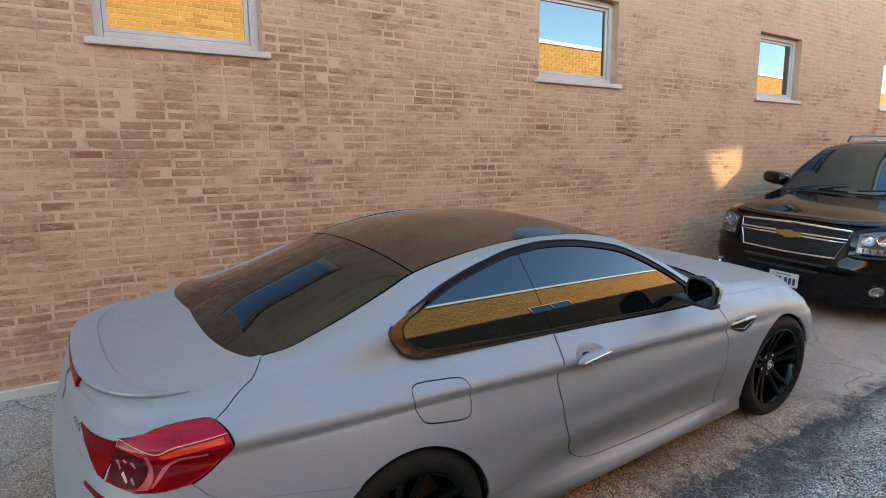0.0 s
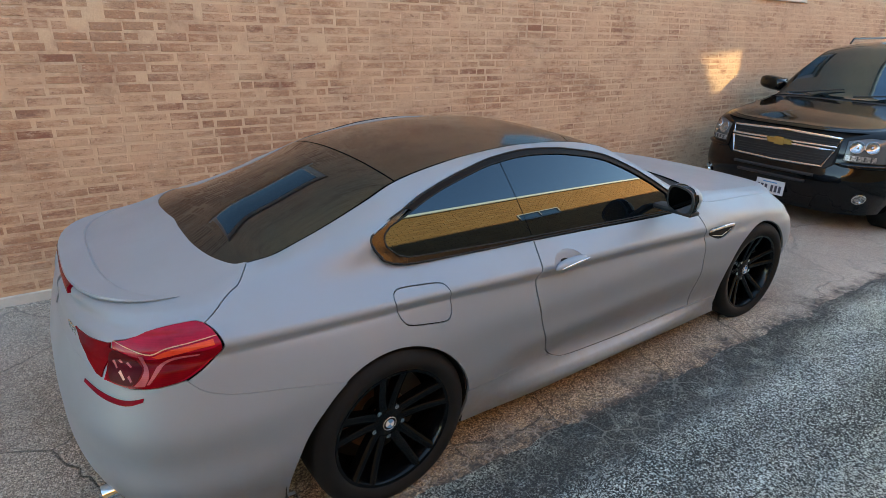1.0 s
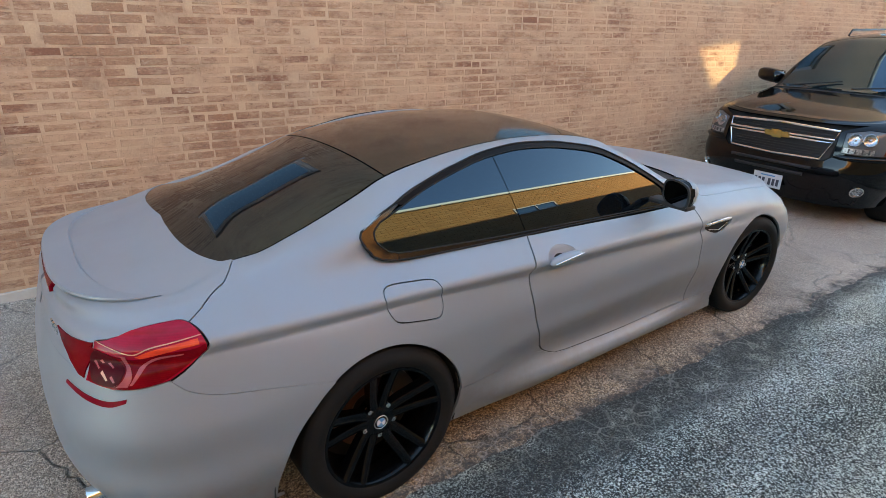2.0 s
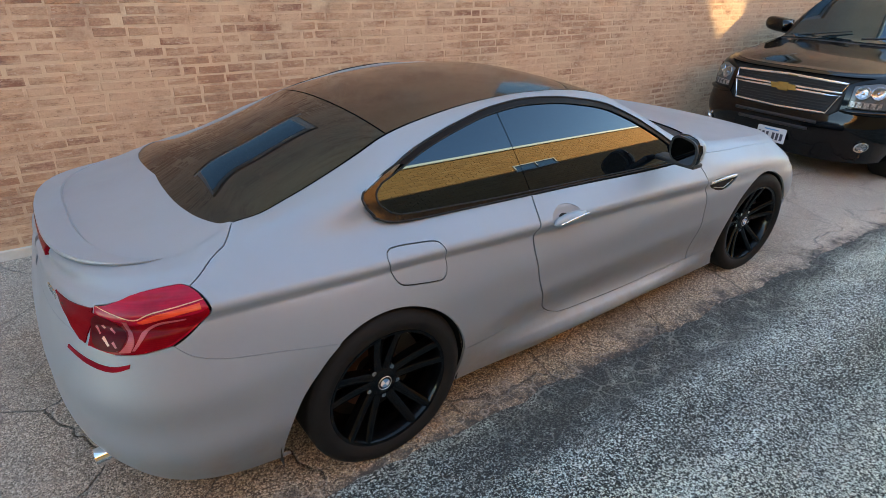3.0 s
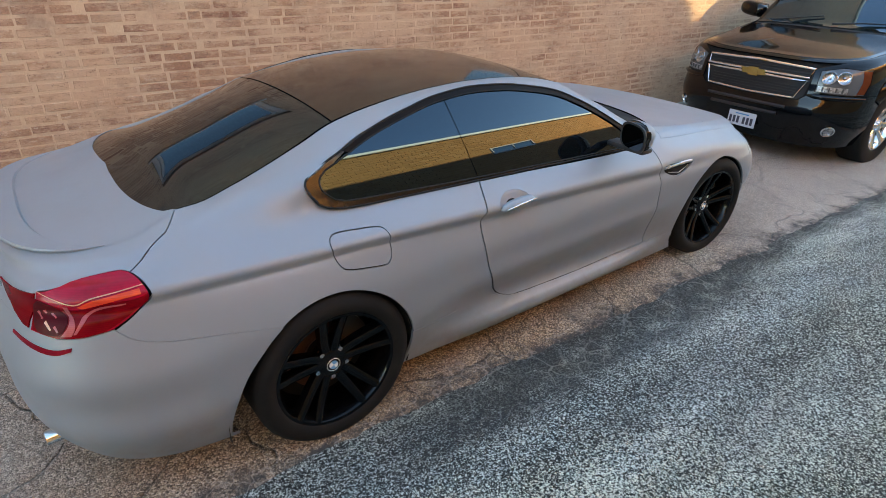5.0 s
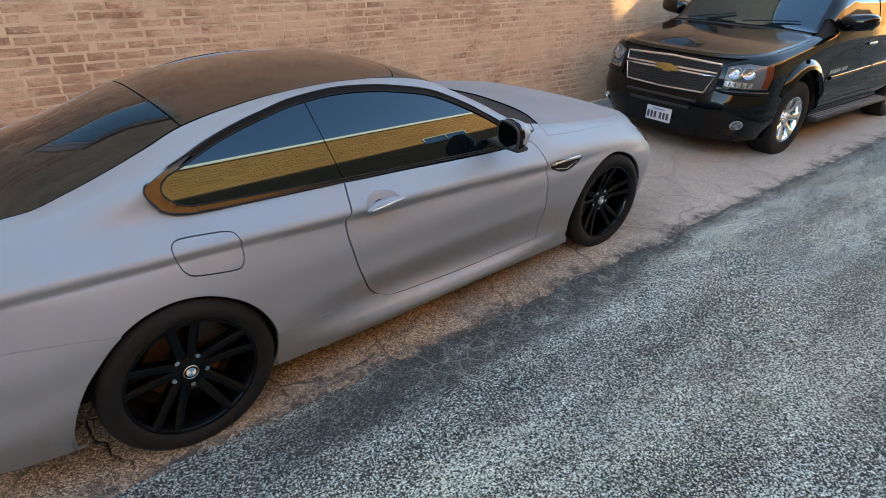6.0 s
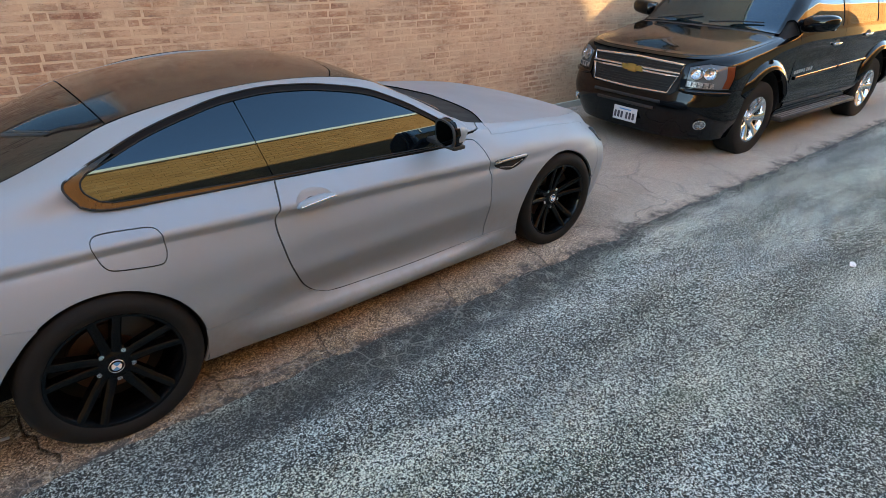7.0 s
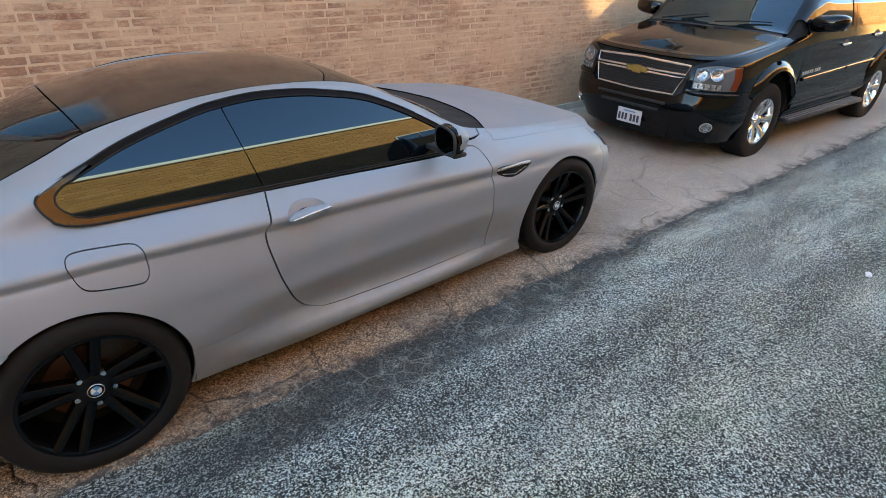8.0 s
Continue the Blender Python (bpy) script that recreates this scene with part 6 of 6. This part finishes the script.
    # grille: black mesh, chrome surrounds, emblem
    mesh_poly = np.concatenate([P((.0003, .965, "r"), (.3, .962, "r"), (.548, .945, "r"), (.55, .85, "r"), (.53, .70, "r"), (.48, .66, "r"), (.2, .648, "r"), (.0003, .646, "r"))])
    grille = panel("grille", both(WAG.side(mesh_poly, lift=-.02, gap=0, step=.04, flange=0)), PLASTIC, wagon, "black grille with two chrome-edged openings")
    for z in (.90, .925, .70, .725, .75, .775):
        w = .52 if z > .8 else .45
        pts = [Vector(q) for q in WAG.path([(y, z, "r") for y in np.linspace(w, .01, 8)], -.008)]
        pts = pts + [Vector((q.x, -q.y, q.z)) for q in pts[::-1]]
        part("grille_slat", tube(pts, .004, 6), PLASTIC, grille, smooth=True)

    def surround(w0, w1, z0, z1, zc0, zc1):
        lo = [(w0 * (1 - k), z0 + (zc0 - z0) * k) for k in (0, .25, .5, .75, .985)]
        hi = [(w1 * k, z1 + (zc1 - z1) * (1 - k)) for k in (.015, .25, .5, .75, 1)]
        pts = [Vector(q) for q in WAG.path([(max(a, .008), b, "r") for a, b in lo], .006)]
        top_ = [Vector(q) for q in WAG.path([(max(a, .008), b, "r") for a, b in hi], .006)]
        full = top_ + pts + [Vector((q.x, -q.y, q.z)) for q in pts[::-1]] + [Vector((q.x, -q.y, q.z)) for q in top_[::-1]]
        part("grille_surround", tube(full, .012, 8, closed=True), CHROME, grille, "chrome surround", smooth=True)
    surround(.535, .545, .865, .945, .865, .962)
    surround(.455, .53, .672, .835, .66, .838)
    # emblem: a plain gold bar across, of two blocks
    p, n = WAG.spot((.01, .848, "r"), .012)
    bm = prism([(-.135, -.026), (-.115, .026), (.135, .026), (.115, -.026)], -.012, axis="x", at=0)
    bmesh.ops.transform(bm, matrix=Matrix.Translation((p[0], 0, p[2])), verts=bm.verts)
    em = part("grille_emblem", bm, GOLD_BIT, grille, "gold emblem bar")
    bm = prism([(-.055, -.040), (-.045, .040), (.055, .040), (.045, -.040)], -.014, axis="x", at=-.001)
    bmesh.ops.transform(bm, matrix=Matrix.Translation((p[0], 0, p[2])), verts=bm.verts)
    part("emblem_block", bm, GOLD_BIT, grille, "gold emblem block")
    # bumper details
    for s in (1, -1):
        M = Matrix.Diagonal((1, s, 1, 1))
        p, n = WAG.spot((.80, .40, "r"), .002)
        for nm, prof, mt in (("fog_rim", [(.058, .0), (.060, -.010), (.050, -.016), (.046, .004)], CHROME), ("fog_light", [(.001, -.004), (.030, -.006), (.046, .0)], BOWL)):
            bm = lathe(prof, 28)
            bmesh.ops.transform(bm, matrix=M @ Matrix.Translation(tuple(p)) @ Vector(tuple(-n)).to_track_quat("Y", "Z").to_matrix().to_4x4(), verts=bm.verts)
            part(nm, bm, mt, bumper, "chrome ring" if nm == "fog_rim" else "clear round fog lamp", smooth=True)
        pts = WAG.path([(y, .712, "r") for y in (.56, .62, .70, .80)] + [(-.70, .712), (-.60, .712)], .004)
        bm = tube([Vector(q) for q in pts], [.008, .022, .026, .026, .024, .012], 10)
        bmesh.ops.transform(bm, matrix=M, verts=bm.verts)
        part("bumper_ledge", bm, P_BLACK, bumper, smooth=True)
    for z, w in ((.575, .42), (.50, .36)):
        pts = [Vector(q) for q in WAG.path([(y, z - .03 * (y / w) ** 2 * 0, "r") for y in np.linspace(w, .01, 8)], .003)]
        pts = pts + [Vector((q.x, -q.y, q.z)) for q in pts[::-1]]
        part("air_slot", tube(pts, .016, 8), PLASTIC, bumper, smooth=True)
    px = float(WAG.spot((.01, .38, "r"))[0][0])
    pl = part("number_plate", box(px - .022, px - .014, -.178, .127, .292, .444, .004, 1), PLATE_WHITE, wagon, "white number plate with dark bars")
    for k in range(6):
        y = .095 - .042 * k - (.022 if k > 2 else 0)
        part("plate_bar", box(px - .026, px - .021, y - .013, y + .013, .318, .388), PLATE_INK, pl)
    part("plate_bar", box(px - .026, px - .021, -.10, .05, .410, .422), BLUE_BIT, pl)
    # wipers, roof rails
    for y0, y1 in ((-.05, -.62), (.62, .10)):
        pts = [Vector(tuple(WAG.t.at(np.array([x]), np.array([y]), .025)[0])) for x, y in ((.30, y0), (.36, (y0 + y1) / 2), (.40, y1))]
        part("wiper", tube(pts, [.012, .008, .006], 6), PLASTIC, wagon, smooth=True)
    for s in (1, -1):
        pts = [Vector((x, s * .66, z)) for x, z in ((1.5, 1.80), (1.56, 1.865), (2.6, 1.885), (3.8, 1.865), (3.86, 1.80))]
        part("roof_rail", tube(pts, .012, 8), P_BLACK, wagon, smooth=True)
    full = np.concatenate([WAG.row(None, -.36, 0.0, 40), ar(AF, 207, -26), WAG.row(.50, 2.60, 0.0, 30), ar(AQ, 206, -10), WAG.row(3.8, None, 0.0, 20),
                           WAG.row(4.3, None, WT, 20)[::-1], WAG.row(4.3, -.7, WT, 90), np.array([[nose, WT]])])
    # near-black shell added behind the panels as the shade in their gaps
    panel("inner_shell", both(WAG.side(full, lift=-.03, gap=0, step=.05, flange=0)), SHADE, wagon)
    part("underbody", box(-.7, 4.3, -.62, .62, .24, .5, .03), SHADE, wagon)
    for x in (AF[0], AQ[0]):
        for s in (1, -1):
            bm = bmesh.new()
            rings = [[bm.verts.new((x + .45 * math.cos(radians(a)), -s * y, AF[1] + .45 * math.sin(radians(a)))) for a in range(-30, 211, 10)] for y in (.94, .5)]
            for i in range(len(rings[0]) - 1):
                bm.faces.new((rings[0][i], rings[0][i + 1], rings[1][i + 1], rings[1][i]))
            bm.faces.new(rings[1])
            part("wheel_well", bm, SHADE, wagon)


wagon_panels()


def wagon_wheel():
    w = new("wheel")
    R, rr, wd = .388, .232, .26
    wheel_parts(w, R, rr, wd, "wagon")
    h = wd / 2
    face = -h * .62
    part("hub", lathe([(.001, face - .02), (.04, face - .02), (.052, face - .012), (.055, face + .01), (.085, face + .02), (.09, .02)], 32), CHROME, w, smooth=True)
    for k in range(6):
        a = 2 * math.pi * k / 6 + .2
        bm = lathe([(.001, face + .004), (.011, face + .004), (.013, face + .02)], 8)
        bmesh.ops.transform(bm, matrix=Matrix.Translation((.07 * math.cos(a), 0, .07 * math.sin(a))), verts=bm.verts)
        part("lug_nut", bm, CHROME, w, smooth=True)
    for k in range(7):
        a = 2 * math.pi * k / 7
        t = Vector((-math.sin(a), 0, math.cos(a)))
        bm, rings = bmesh.new(), []
        for r, wdt, y in ((.06, .030, face + .014), (.12, .030, face - .006), (.18, .036, face - .016), (rr - .012, .052, -h * .86)):
            P = Vector((r * math.cos(a), y, r * math.sin(a)))
            rings.append([bm.verts.new(P + c) for c in (t * wdt + Vector((0, .03, 0)), t * wdt * .9, t * wdt * .4 + Vector((0, -.008, 0)), -t * wdt * .4 + Vector((0, -.008, 0)), -t * wdt * .9, -t * wdt + Vector((0, .03, 0)))])
        for A, B in zip(rings, rings[1:]):
            for i in range(6):
                bm.faces.new((A[i], A[(i + 1) % 6], B[(i + 1) % 6], B[i]))
        bm.faces.new(rings[0])
        bm.faces.new(rings[-1][::-1])
        part("spoke", bm, CHROME, w, smooth=True)
    return w


v0 = wagon_wheel()
v0.parent = wagon
first = True
for x in (AF[0], AQ[0]):
    for side in (1, -1):
        w = v0 if first else copy_thing(v0, Matrix())
        set_wheel(w, wagon, x - .05, side, .376, .845)
        first = False

# ---- litter ----


def paper_scrap():
    """A crumpled bit of white paper on the asphalt."""
    rng = random.Random(3)
    bm = bmesh.new()
    grid = [[bm.verts.new((0.012 * (i - 2) + rng.uniform(-.004, .004), 0.011 * (j - 1.5) + rng.uniform(-.004, .004), 0.004 + rng.uniform(0, .016))) for j in range(4)] for i in range(5)]
    for i in range(4):
        for j in range(3):
            bm.faces.new((grid[i][j], grid[i + 1][j], grid[i + 1][j + 1], grid[i][j + 1]))
    solid = bmesh.ops.extrude_face_region(bm, geom=bm.faces[:])
    for v in solid["geom"]:
        if isinstance(v, bmesh.types.BMVert):
            v.co.z -= .003
    me = bpy.data.meshes.new("paper_scrap")
    bm.to_mesh(me)
    bm.free()
    me.materials.append(WHITE_BIT)
    ob = new("paper_scrap", me)
    ob.matrix_world = pose(4.126, -2.21, -.004, 0, 0, 20)
    tagged(ob, "small crumpled scrap of white paper lying on asphalt", "litter")


paper_scrap()

# ---- bricks, one by one ----


def wall_bricks():
    rng = random.Random(11)
    field_v, field_f, near = [], [], []
    k, z = 0, BASE
    while z < WALL_TOP - 0.12:
        x = -7.0 + (k % 2) * BRICK / 2 + rng.uniform(-0.012, 0.012)
        while x < min(X1, 17.0) - BRICK:
            l = BRICK
            r = rng.random()
            if r < 0.05:
                l = BRICK / 2
            elif r < 0.14:
                l = BRICK * rng.uniform(0.93, 1.04)
            a, b = x + 0.002 + rng.uniform(0, 0.012), x + l - 0.002 - rng.uniform(0, 0.012)
            za, zb = z + 0.006 + rng.uniform(-0.003, 0.006), z + COURSE - 0.005 + rng.uniform(-0.006, 0.003)
            out, tilt = rng.uniform(0.0, 0.0022), rng.uniform(-0.0010, 0.0010)
            spans = [(a, b)]
            for wa, wb in WINDOWS:
                if zb > WIN_Z0 - 0.05 and za < WIN_Z1:
                    lo, hi = (wa - 0.06, wb + 0.06) if za < WIN_Z0 else (wa, wb)
                    spans = [s for p, q in spans for s in (((p, min(q, lo)), (max(p, hi), q)) if q > lo and p < hi else ((p, q),)) if s[1] - s[0] > 0.02]
            for p, q in spans:
                if -1.45 < x < 0.95 and 1.40 < z < 2.50 and len(near) < 300 and q - p > 0.13:
                    near.append((p, q, za, zb, out, tilt))
                else:
                    brick_faces(field_v, field_f, p, q, za, zb, WALL_Y + 0.02, WALL_Y - out, tilt)
            x += l
        z += COURSE
        k += 1
    ob = new("brick_field", mesh_of("brick_field", field_v, field_f, M_BRICK_FIELD))
    ob.parent = wall
    tagged(ob, kind="stuff")
    shapes = []
    for t in (-0.002, 0.0, 0.002):
        v, f = [], []
        brick_faces(v, f, -0.5 * (BRICK - 0.014), 0.5 * (BRICK - 0.014), -0.0275, 0.0275, 0.02, 0.0, t)
        shapes.append(mesh_of("brick", v, f, M_BRICK))
    for i, (p, q, za, zb, out, tilt) in enumerate(near):
        b = add("brick", shapes[i % 3], wall)
        b.location = ((p + q) / 2, WALL_Y - out, (za + zb) / 2)
        b.scale = ((q - p) / (BRICK - 0.014), 1, (zb - za) / 0.055)


wall_bricks()
